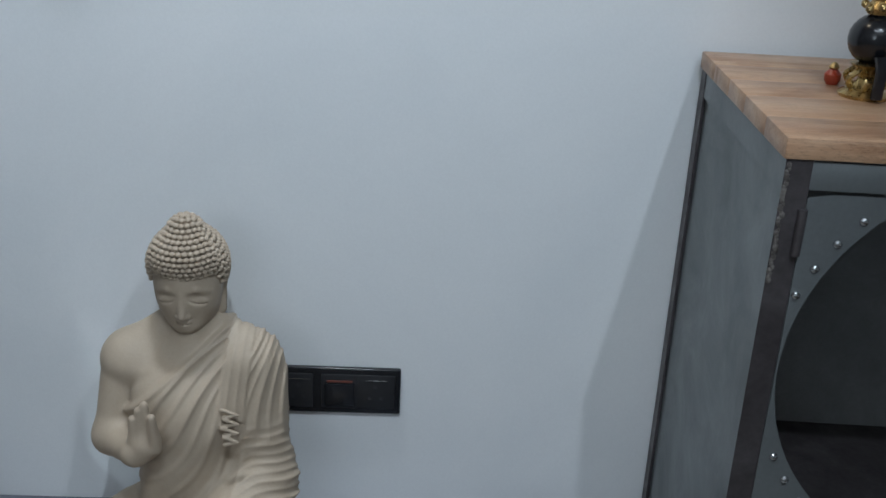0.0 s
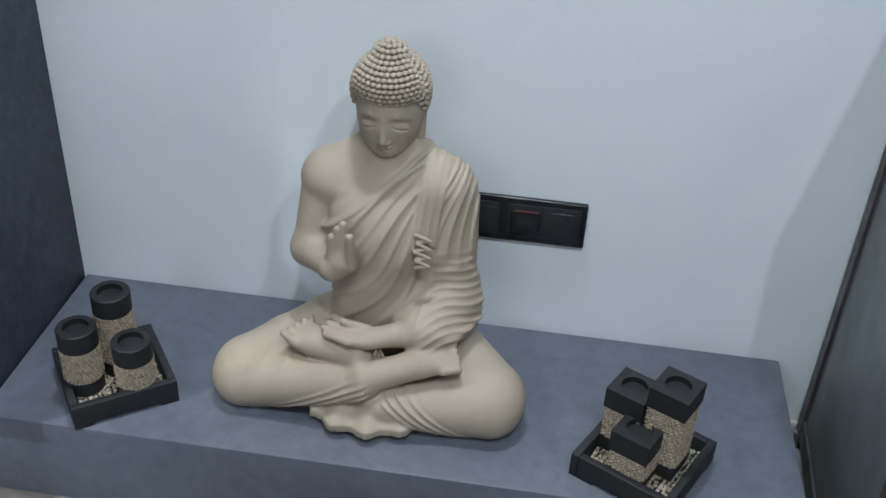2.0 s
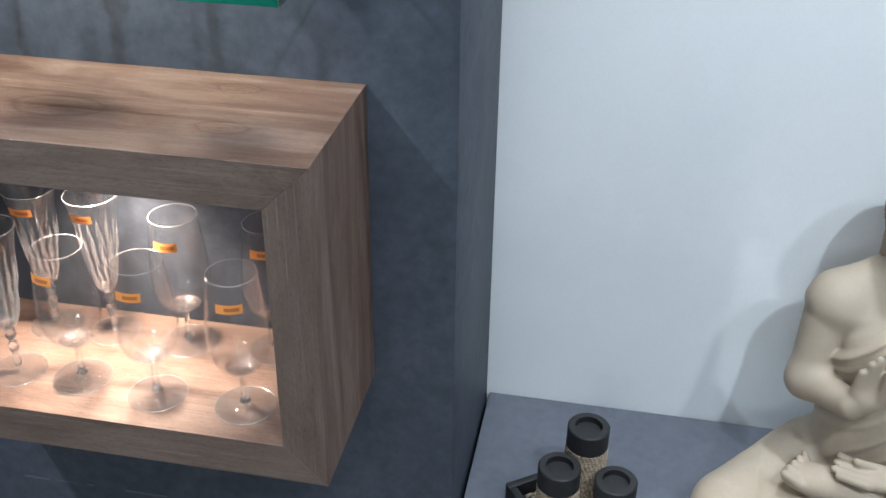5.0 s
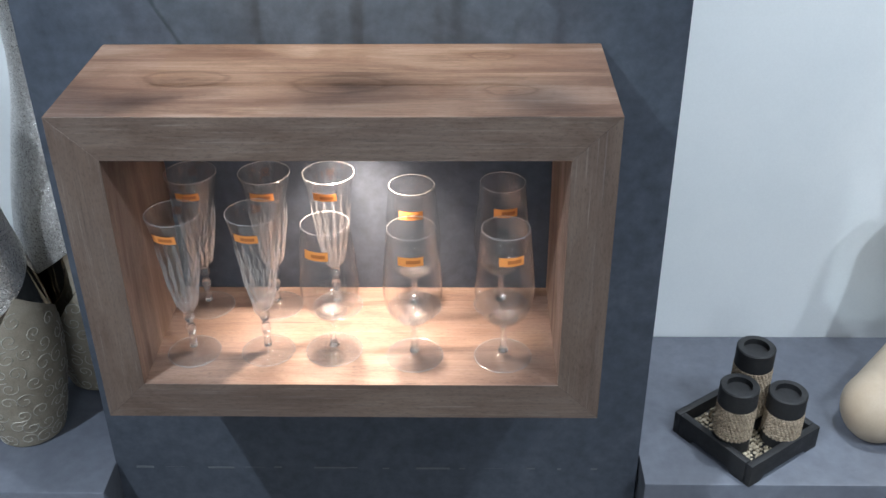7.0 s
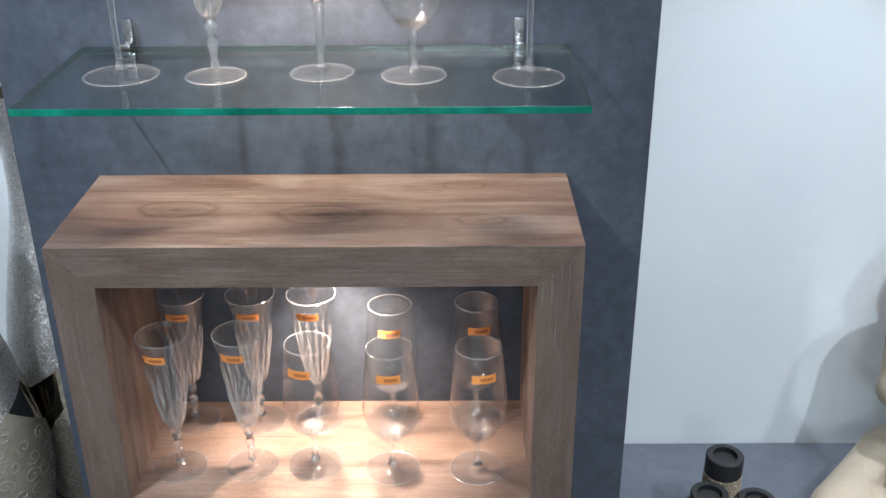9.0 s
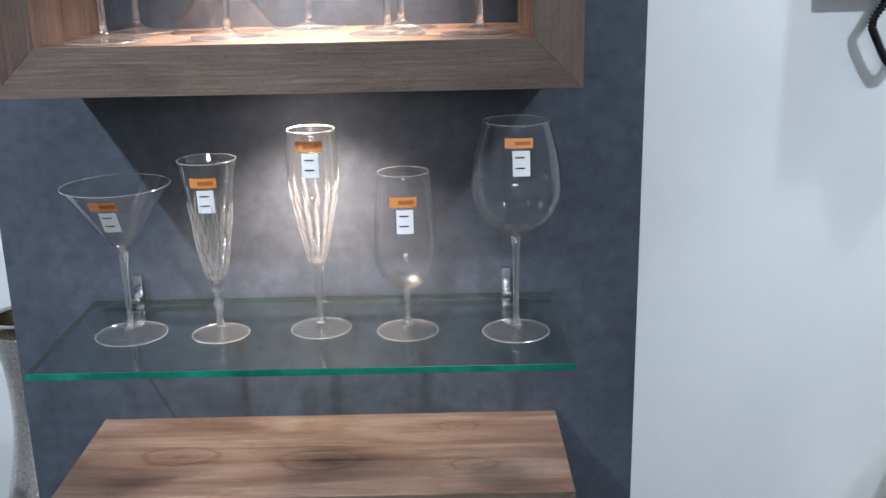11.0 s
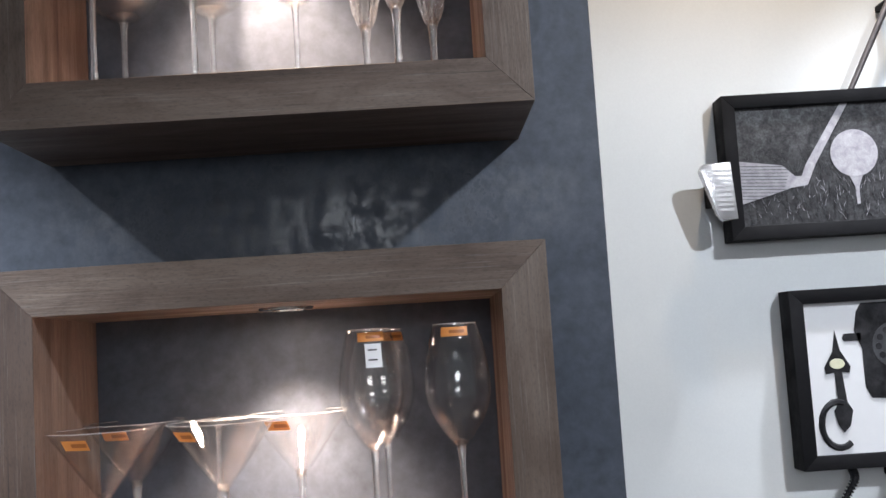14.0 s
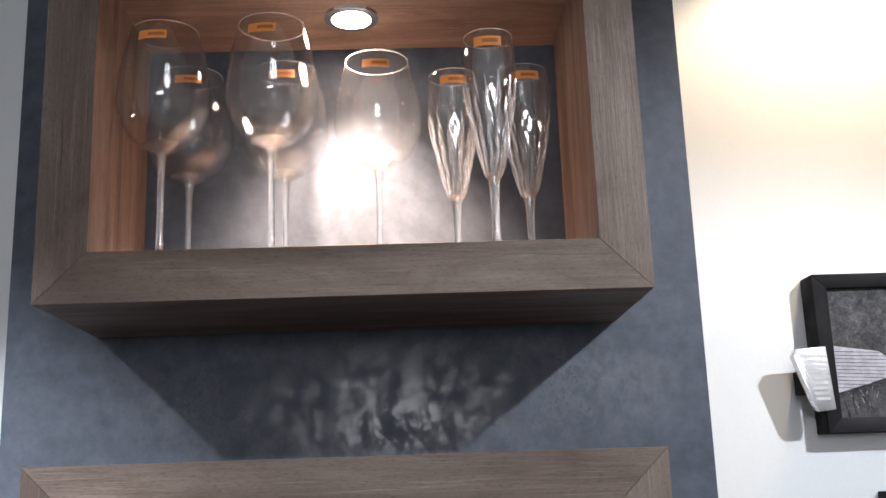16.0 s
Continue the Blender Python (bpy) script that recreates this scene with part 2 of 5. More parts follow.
CHROME = plain("polished_chrome", (0.72, 0.72, 0.74), 0.16, 1.0)
PLASTIC = plain("black_gloss_plastic", (0.012, 0.013, 0.016), 0.22)
DIM_PLASTIC = plain("black_satin_plastic", (0.02, 0.021, 0.024), 0.35)
MARK = plain("dim_red_mark", (0.16, 0.05, 0.035), 0.4)
FRAME = plain("black_frame_lacquer", (0.008, 0.008, 0.01), 0.7)
FRAME.node_tree.nodes["Principled BSDF"].inputs["Specular IOR Level"].default_value = 0.15
ORANGE = plain("orange_paper_label", (0.72, 0.27, 0.07), 0.45, 0, 30, 0.1)
ORANGE_INK = plain("brown_label_ink", (0.38, 0.12, 0.03), 0.5)
PRICE = plain("white_price_paper", (0.78, 0.78, 0.8), 0.6, 0, 30, 0.05)
INK = plain("black_ink", (0.03, 0.03, 0.035), 0.5)
CREAM = plain("cream_ink", (0.75, 0.74, 0.55), 0.5)
# haze whitens bowls and feet in place of lamp light focused by the glass
BOWL = thin_glass("clear_thin_glass", (0.996, 0.997, 0.997), 0.05, 0.05, 0.0021, 0.7)
SPARK = thin_glass("whitened_foot_glass", (0.98, 0.98, 0.98), 0.1, 0.08, 0.02, 0.8)


def solid_glass(name, share, glow_share, sheen=0.3):
    """Thick clear glass that bends the light, with a share let straight through so that its shade stays pale."""
    m, tree, nodes, shader = nodes_of(name)
    nodes.remove(shader)
    mix, bend, clear = nodes.new("ShaderNodeMixShader"), nodes.new("ShaderNodeBsdfGlass"), nodes.new("ShaderNodeBsdfTransparent")
    last, gather = nodes.new("ShaderNodeMixShader"), nodes.new("ShaderNodeBsdfGlossy")
    gather.inputs["Roughness"].default_value = sheen
    bend.inputs["Roughness"].default_value, bend.inputs["IOR"].default_value, mix.inputs[0].default_value = 0.02, 1.5, share
    gather.inputs[0].default_value, last.inputs[0].default_value = (0.95, 0.96, 0.97, 1), glow_share
    for a, b in ((clear.outputs[0], mix.inputs[1]), (bend.outputs[0], mix.inputs[2]), (mix.outputs[0], last.inputs[1]), (gather.outputs[0], last.inputs[2]), (last.outputs[0], nodes["Material Output"].inputs[0])):
        tree.links.new(a, b)
    return m


THICK, STEM = solid_glass("clear_thick_glass", 0.5, 0.09, 0.25), solid_glass("clear_stem_glass", 0.88, 0.09, 0.25)
# rims get a whitish haze as painted highlights; cuts also scatter
RIM = thin_glass("whitened_glass_edge", (0.95, 0.96, 0.96), 0.3, 0.15, 0.2, 0.4)
FACET = thin_glass("bright_cut_facets", (0.97, 0.97, 0.98), 0.3, 0.16, 0.08, 0.5)
CUT = thin_glass("cut_crystal", (0.985, 0.985, 0.985), 0.09, 0.03, 0.003, 0.8)
SHELF = thin_glass("greenish_shelf_glass", (0.94, 0.975, 0.96), 0.045, 0.015, 0.0006, 0.7)
SHELF_SIDE = thin_glass("pale_green_glass_edge", (0.1, 0.3, 0.24), 0.1, 0.1, 0.05)
SHELF_EDGE = surface("green_glass_edge", (0.0, 0.065, 0.045), (0.008, 0.2, 0.135), 9, (0.08, 0.18), 60, 0.2, 0.05)
GLITTER = surface("crushed_silver_glitter", (0.62, 0.59, 0.56), (0.92, 0.9, 0.88), 170, (0.22, 0.4), 420, 0.4, 0.4, 0.002, 0.85, 0.3)
tree = GLITTER.node_tree
flakes, tilt = node(tree, "ShaderNodeTexVoronoi", Scale=620.0), tree.nodes.new("ShaderNodeVectorMath")
tilt.operation = "MULTIPLY_ADD"
centre, whole_way = tree.nodes.new("ShaderNodeVectorMath"), tree.nodes.new("ShaderNodeVectorMath")
centre.operation, whole_way.operation = "SUBTRACT", "NORMALIZE"
centre.inputs[1].default_value, tilt.inputs[1].default_value = (0.5, 0.5, 0.5), (0.6, 0.6, 0.6)
for a, b in ((coords(tree), flakes.inputs["Vector"]), (flakes.outputs["Color"], centre.inputs[0]), (centre.outputs[0], tilt.inputs[0]), (tree.nodes.new("ShaderNodeNewGeometry").outputs["Normal"], tilt.inputs[2]),
             (tilt.outputs[0], whole_way.inputs[0]), (whole_way.outputs[0], tree.nodes["Principled BSDF"].inputs["Normal"])):
    tree.links.new(a, b)
MIRROR_GOLD = plain("bronze_mirror_glaze", (0.42, 0.38, 0.32), 0.08, 1.0)
SAND = surface("sand_textured_glaze", (0.25, 0.215, 0.165), (0.34, 0.3, 0.24), 40, (0.6, 0.8), 420, 0.25, 0.35, 0.001)
CURL = plain("silver_curl_glaze", (0.5, 0.47, 0.41), 0.36, 0.35)
BROWN_GLAZE = plain("dark_brown_glaze", (0.028, 0.018, 0.013), 0.18)
GOLD = surface("antique_gold", (0.3, 0.2, 0.08), (0.75, 0.56, 0.25), 70, (0.2, 0.4), 200, 0.3, 0.3, 0.002, 0.9)
RED = plain("red_lacquer", (0.4, 0.06, 0.03), 0.3)
SCUFF = plain("scuffed_grey_paint", (0.112, 0.124, 0.14), 0.7)
TILE = surface("stained_skirting", (0.3, 0.27, 0.22), (0.52, 0.49, 0.43), 12, (0.5, 0.7), 90, 0.2, 0.15)
LAMP_FACE = glowing("lit_lamp_face", LED, 60)
DOWNLIGHT = glowing("lit_downlight_face", (0.95, 0.97, 1.0), 380)
PHOTO = surface("grass_photo_print", (0.03, 0.03, 0.034), (0.12, 0.121, 0.13), 40, (0.3, 0.4), 240, 0.6, 0.0, 0.001, 0, 1.0)
PHOTO_SKY = surface("grey_photo_print", (0.05, 0.051, 0.057), (0.1, 0.103, 0.112), 14, (0.3, 0.4), 120, 0.2, 0.0)
PHOTO_PALE = surface("pale_photo_print", (0.3, 0.29, 0.33), (0.5, 0.49, 0.53), 60, (0.3, 0.4), 300, 0.2, 0.0)
PHOTO_WHITE = plain("white_photo_print", (0.74, 0.75, 0.78), 0.35, 0, 20, 0.04, 0.0)
PHOTO_BLACK = surface("black_photo_print", (0.012, 0.012, 0.014), (0.05, 0.05, 0.055), 30, (0.3, 0.4), 120, 0.3, 0.0)


for m in (PHOTO, PHOTO_SKY, PHOTO_PALE, PHOTO_BLACK):
    m.node_tree.nodes["Principled BSDF"].inputs["Specular IOR Level"].default_value = 0.1


# ---- mesh helpers ----
def mesh_of(name, bm, material, smooth=True, angle=35):
    bmesh.ops.recalc_face_normals(bm, faces=bm.faces)
    if smooth:
        for e in bm.edges:
            e.smooth = len(e.link_faces) == 2 and e.calc_face_angle(9) < radians(angle)
        for f in bm.faces:
            f.smooth = True
    me = bpy.data.meshes.new(name)
    bm.to_mesh(me)
    bm.free()
    for m in material if isinstance(material, (list, tuple)) else [material]:
        me.materials.append(m)
    return me


def part(name, bm, material, parent, label="", smooth=True):
    ob = new(name, mesh_of(name, bm, material, smooth))
    ob.parent = parent
    return tagged(ob, label)


def thing(name, label, category, m, group="", kind=""):
    ob = new(name)
    ob.matrix_world = m
    ob.empty_display_size = 0.05
    return tagged(ob, label, category, group, kind)


def whole(name, bm, material, label, category="", m=None, kind="", smooth=True, group=""):
    ob = new(name, mesh_of(name, bm, material, smooth))
    if m is not None:
        ob.matrix_world = m
    return tagged(ob, label, category, group, kind)


def block(x0, x1, y0, y1, z0, z1, bevel=0.0, bm=None, segments=2):
    bm = bm or bmesh.new()
    made = bmesh.ops.create_cube(bm, size=1, matrix=Matrix.Translation(((x0 + x1) / 2, (y0 + y1) / 2, (z0 + z1) / 2)) @ Matrix.Diagonal((x1 - x0, y1 - y0, z1 - z0, 1)))["verts"]
    if bevel:
        bmesh.ops.bevel(bm, geom=list({e for v in made for e in v.link_edges}), offset=bevel, segments=segments, affect="EDGES", profile=0.5)
    return bm


def lathe(profile, segments=40, closed=False, swell=None, bm=None, at=(0, 0, 0)):
    """Turns (radius, height) pairs round z. swell(angle, height) scales the radius."""
    bm = bm or bmesh.new()
    rings = []
    for r, z in profile:
        if r < 1e-6:
            rings.append([bm.verts.new((at[0], at[1], at[2] + z))])
            continue
        ring = []
        for n in range(segments):
            a = 2 * math.pi * n / segments
            k = r * (swell(a, z) if swell else 1)
            ring.append(bm.verts.new((at[0] + k * math.cos(a), at[1] + k * math.sin(a), at[2] + z)))
        rings.append(ring)
    for a, b in list(zip(rings, rings[1:])) + ([(rings[-1], rings[0])] if closed else []):
        for n in range(segments):
            quad = [a[n % len(a)], a[(n + 1) % len(a)], b[(n + 1) % len(b)], b[n % len(b)]]
            quad = list(dict.fromkeys(quad))
            if len(quad) > 2:
                bm.faces.new(quad)
    return bm


def curve_through(points, steps=6):
    """Catmull-Rom points through (a, b) pairs."""
    pts = [Vector(p) for p in points]
    pts = [pts[0] * 2 - pts[1], *pts, pts[-1] * 2 - pts[-2]]
    out = []
    for a, b, c, d in zip(pts, pts[1:], pts[2:], pts[3:]):
        for n in range(steps):
            t = n / steps
            out.append(0.5 * (2 * b + (c - a) * t + (2 * a - 5 * b + 4 * c - d) * t * t + (3 * b - a - 3 * c + d) * t**3))
    return [tuple(p) for p in out + [pts[-2]]]


def tube(points, radius, sides=10, bm=None, cap=True):
    """A round bar through 3D points."""
    bm = bm or bmesh.new()
    pts = [Vector(p) for p in points]
    rings, up = [], Vector((0.31, 0.52, 0.79))
    for n, p in enumerate(pts):
        way = (pts[min(n + 1, len(pts) - 1)] - pts[max(n - 1, 0)]).normalized()
        side = way.cross(up).normalized()
        over = side.cross(way)
        r = radius[n] if isinstance(radius, (list, tuple)) else radius
        rings.append([bm.verts.new(p + r * (math.cos(a) * side + math.sin(a) * over)) for a in (2 * math.pi * k / sides for k in range(sides))])
    for a, b in zip(rings, rings[1:]):
        for k in range(sides):
            bm.faces.new((a[k], a[(k + 1) % sides], b[(k + 1) % sides], b[k]))
    if cap:
        bm.faces.new(rings[0][::-1])
        bm.faces.new(rings[-1])
    return bm


def prism(outline, y0, y1, bm=None):
    """A flat outline in x and z, given depth along y."""
    bm = bm or bmesh.new()
    a = [bm.verts.new((x, y0, z)) for x, z in outline]
    b = [bm.verts.new((x, y1, z)) for x, z in outline]
    bm.faces.new(a)
    bm.faces.new(b[::-1])
    for n in range(len(a)):
        bm.faces.new((a[n], b[n], b[(n + 1) % len(a)], a[(n + 1) % len(a)]))
    return bm


def ball(centre, radius, bm=None, sub=2, squash=(1, 1, 1)):
    bm = bm or bmesh.new()
    bmesh.ops.create_icosphere(bm, subdivisions=sub, radius=1, matrix=Matrix.Translation(centre) @ Matrix.Diagonal((*(radius * s for s in squash), 1)))
    return bm


# ---- the large structure ----
WALL_Y, PX = 0.397, 0.479
whole("floor", block(-3.5, 4.5, -4.5, 0.6, -0.1, 0), CONCRETE, "worn grey concrete floor with pale patches", "floor", kind="structure", smooth=False)
whole("wall_north", block(-3.5, 4.5, WALL_Y, 0.6, 0, CEIL), PAINT, "smooth white painted wall", "wall", kind="structure", smooth=False)
whole("wall_south", block(-3.5, 4.5, -4.7, -4.5, 0, CEIL), PAINT, "plain white wall", "wall", kind="structure", smooth=False)
whole("wall_west", block(-3.7, -3.5, -4.5, 0.6, 0, CEIL), PAINT, "plain white wall", "wall", kind="structure", smooth=False)
whole("wall_east", block(4.5, 4.7, -4.5, 0.6, 0, CEIL), PAINT, "plain white wall", "wall", kind="structure", smooth=False)
whole("ceiling", block(-3.7, 4.7, -4.7, 0.6, CEIL, CEIL + 0.1), CEILING, "plain white ceiling", "ceiling", kind="structure", smooth=False)
whole("pillar", block(-PX, PX, 0, WALL_Y - 0.002, 0, CEIL - 0.002, 0.003), STUCCO, "dark blue-grey trowelled plaster pillar on the wall", "pillar", kind="structure")
rng = random.Random(9)
pillar = bpy.data.objects["pillar"]
for n in range(14):
    x0 = -0.44 + 0.065 * n + rng.uniform(-0.012, 0.012)
    part("scuff", block(x0, x0 + rng.uniform(0.006, 0.075), -0.0006, -0.0001, 0.172 + rng.uniform(-0.002, 0.002), 0.1735 + rng.uniform(0, 0.0022)), SCUFF, pillar, "pale scuffed paint line", False)
whole("baseboard", block(1.94, 4.4, WALL_Y - 0.012, WALL_Y - 0.001, 0.0, 0.035, 0.002), TILE, "low stained skirting along the wall", "skirting", kind="structure")

# cement smeared along the pillar's foot
rng = random.Random(21)
bm = bmesh.new()
reach = [(-0.47 + 0.0095 * n, -0.026 - 0.008 * math.sin(n * 0.17) - 0.006 * math.sin(n * 0.43 + 1) - rng.uniform(0, 0.003)) for n in range(101)]
for (xa, ya), (xb, yb) in zip(reach, reach[1:]):
    high = [bm.verts.new(c) for c in ((xa, -0.0005, 0.009), (xb, -0.0005, 0.009), (xb, yb * 0.6, 0.0035), (xa, ya * 0.6, 0.0035))]
    low = [bm.verts.new(c) for c in ((xa, ya, 0.0006), (xb, yb, 0.0006))]
    bm.faces.new(high)
    bm.faces.new((high[3], high[2], low[1], low[0]))
bmesh.ops.remove_doubles(bm, verts=bm.verts[:], dist=0.0001)
part("cement_smear", bm, CEMENT, bpy.data.objects["floor"], "pale cement smeared along the pillar foot")


def bench(x0, x1, y0):
    ob = thing("display_plinth", "low slate-grey plastered display plinth against the wall", "plinth", pose((x0 + x1) / 2, y0, 0))
    w = (x1 - x0) / 2
    part("body", block(-w, w, 0, WALL_Y - y0 - 0.003, 0, 0.185, 0.004), BENCH, ob)


bench(0.484, 1.928, -0.05)
bench(-2.2, -0.476, -0.08)


# ---- wooden wall cabinets ----
def wall_cabinet(z0, z1, label, left=None):
    ob = thing("wall_cabinet", label, "display cabinet", pose(0, 0, z0), "wooden cabinets on the pillar")
    h, w, t, f = z1 - z0, 0.355, 0.06, -0.252
    gap = 0.00005

    def board(name, outline, outer, inner, inside):
        bm = prism(outline, f, -0.001)
        bmesh.ops.recalc_face_normals(bm, faces=bm.faces)
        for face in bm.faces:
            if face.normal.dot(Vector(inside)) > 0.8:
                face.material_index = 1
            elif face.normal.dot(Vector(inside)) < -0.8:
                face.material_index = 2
        bmesh.ops.bevel(bm, geom=[e for e in bm.edges if e.calc_face_angle(0) > 1.2], offset=0.0004, segments=1, affect="EDGES", profile=0.5)
        return part(name, bm, [outer[0], inner, outer[1]], ob, smooth=False)

    g = gap
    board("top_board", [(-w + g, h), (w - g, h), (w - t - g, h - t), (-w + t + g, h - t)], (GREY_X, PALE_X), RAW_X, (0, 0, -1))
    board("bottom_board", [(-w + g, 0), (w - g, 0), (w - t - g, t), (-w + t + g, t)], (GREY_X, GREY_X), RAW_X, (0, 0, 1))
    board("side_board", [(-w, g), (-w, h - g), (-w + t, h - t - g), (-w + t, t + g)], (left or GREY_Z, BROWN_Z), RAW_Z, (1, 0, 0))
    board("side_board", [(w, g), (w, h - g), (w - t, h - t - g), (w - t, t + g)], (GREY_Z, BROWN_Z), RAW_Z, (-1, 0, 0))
    lamp_at = (0.003, -0.105, h - t)
    ring = part("downlight", lathe([(0.026, 0.002), (0.027, -0.004), (0.037, -0.003), (0.039, 0.001), (0.026, 0.002)], 32, at=lamp_at), CHROME, ob, "chrome ring of a recessed lamp")
    part("lamp_face", lathe([(0, -0.001), (0.026, -0.001)], 32, at=lamp_at), LAMP_FACE, ring, "lit lamp face", smooth=False)
    return ob


wall_cabinet(0.512, 0.987, "weathered wooden box cabinet with lit row of glasses")
low = wall_cabinet(1.528, 2.002, "weathered wooden box cabinet holding cocktail and tulip glasses", SHADED_Z)
wall_cabinet(2.182, 2.658, "weathered wooden box cabinet holding balloon glasses and flutes")
ring = part("downlight", lathe([(0.026, 0.002), (0.027, -0.004), (0.037, -0.003), (0.039, 0.001), (0.026, 0.002)], 32, at=(0.003, -0.125, -0.001)), CHROME, low, "chrome ring of a recessed lamp")
part("lamp_face", lathe([(0, -0.001), (0.026, -0.001)], 32, at=(0.003, -0.125, -0.001)), LAMP_FACE, ring, "lit lamp face", smooth=False)

shelf = thing("glass_shelf", "clear glass shelf with green edges on two metal brackets", "shelf", pose(0, 0, 1.179))
bm = block(-0.346, 0.348, -0.289, -0.012, 0, 0.01, 0.0012)
bmesh.ops.recalc_face_normals(bm, faces=bm.faces)
for face in bm.faces:
    face.material_index = 0 if abs(face.normal.z) > 0.8 else 1 if face.normal.y < -0.5 else 2
part("pane", bm, [SHELF, SHELF_EDGE, SHELF_SIDE], shelf, smooth=False)
for x in (-0.278, 0.277):
    bracket = part("bracket", block(x - 0.007, x + 0.007, -0.012, 0.0, -0.012, 0.048, 0.001), CHROME, shelf, "small brushed metal bracket")
    part("clamp", block(x - 0.007, x + 0.007, -0.032, -0.011, -0.008, -0.0005, 0.001), CHROME, bracket)
    part("clamp", block(x - 0.007, x + 0.007, -0.032, -0.011, 0.0105, 0.018, 0.001), CHROME, bracket)


# ---- drinking glasses ----
def patch(radius_at, z0, z1, turn, width, off):
    """A curved paper patch on a turned bowl, facing -y when turn is 0."""
    bm = bmesh.new()
    rows = []
    for k in range(3):
        z = z0 + (z1 - z0) * k / 2
        r = radius_at(z) + off
        half = width / 2 / r
        rows.append([bm.verts.new((r * math.sin(turn + a), -r * math.cos(turn + a), z)) for a in (half * (n / 5 - 1) for n in range(11))])
    for a, b in zip(rows, rows[1:]):
        for n in range(10):
            bm.faces.new((a[n], a[n + 1], b[n + 1], b[n]))
    return bm


SHAPES = {
    # foot radius, stem top, stem radii, then the bowl's outline above the stem
    "flute": dict(foot=0.0387, stem=[(0.006, 0.012), (0.0045, 0.03), (0.0075, 0.045), (0.0045, 0.055), (0.008, 0.064), (0.006, 0.074)], bowl=[(0.006, 0.074), (0.013, 0.084), (0.019, 0.11), (0.025, 0.15), (0.030, 0.19), (0.036, 0.225), (0.0385, 0.237)], cut=True, band=(0.207, 0.220)),
    "goblet": dict(foot=0.0415, stem=[(0.008, 0.010), (0.0045, 0.022), (0.0042, 0.05), (0.006, 0.062)], bowl=[(0.004, 0.06), (0.02, 0.066), (0.036, 0.085), (0.0425, 0.115), (0.041, 0.15), (0.037, 0.19), (0.034, 0.218)], band=(0.180, 0.193)),
    "martini": dict(foot=0.048, stem=[(0.008, 0.008), (0.0042, 0.022), (0.0042, 0.085), (0.0075, 0.118)], bowl=[(0.0055, 0.114), (0.0105, 0.122), (0.029, 0.146), (0.05, 0.176), (0.071, 0.205)], band=(0.185, 0.198)),
    "cut_flute": dict(foot=0.041, stem=[(0.009, 0.008), (0.005, 0.025), (0.0055, 0.07), (0.008, 0.095)], bowl=[(0.006, 0.092), (0.011, 0.1), (0.018, 0.13), (0.027, 0.175), (0.0335, 0.215), (0.034, 0.25), (0.0315, 0.278)], cut=True, band=(0.255, 0.268)),
    "balloon": dict(foot=0.045, stem=[(0.009, 0.008), (0.0045, 0.025), (0.0042, 0.11), (0.0065, 0.136)], bowl=[(0.005, 0.133), (0.022, 0.141), (0.044, 0.158), (0.0578, 0.188), (0.0585, 0.212), (0.0552, 0.24), (0.049, 0.266), (0.043, 0.288)], band=(0.262, 0.274)),
    "tulip": dict(foot=0.0485, stem=[(0.009, 0.008), (0.0042, 0.025), (0.0038, 0.12), (0.0055, 0.155)], bowl=[(0.004, 0.153), (0.014, 0.164), (0.033, 0.192), (0.043, 0.225), (0.041, 0.262), (0.034, 0.296), (0.029, 0.314)], band=(0.298, 0.310)),
}
FAMILY = {"flute": "pressed crystal flute glass with a flared rim", "goblet": "clear short-stemmed water goblet", "martini": "clear conical cocktail glass",
          "cut_flute": "cut crystal champagne flute", "balloon": "large clear balloon wine glass", "tulip": "tall clear tulip wine glass"}


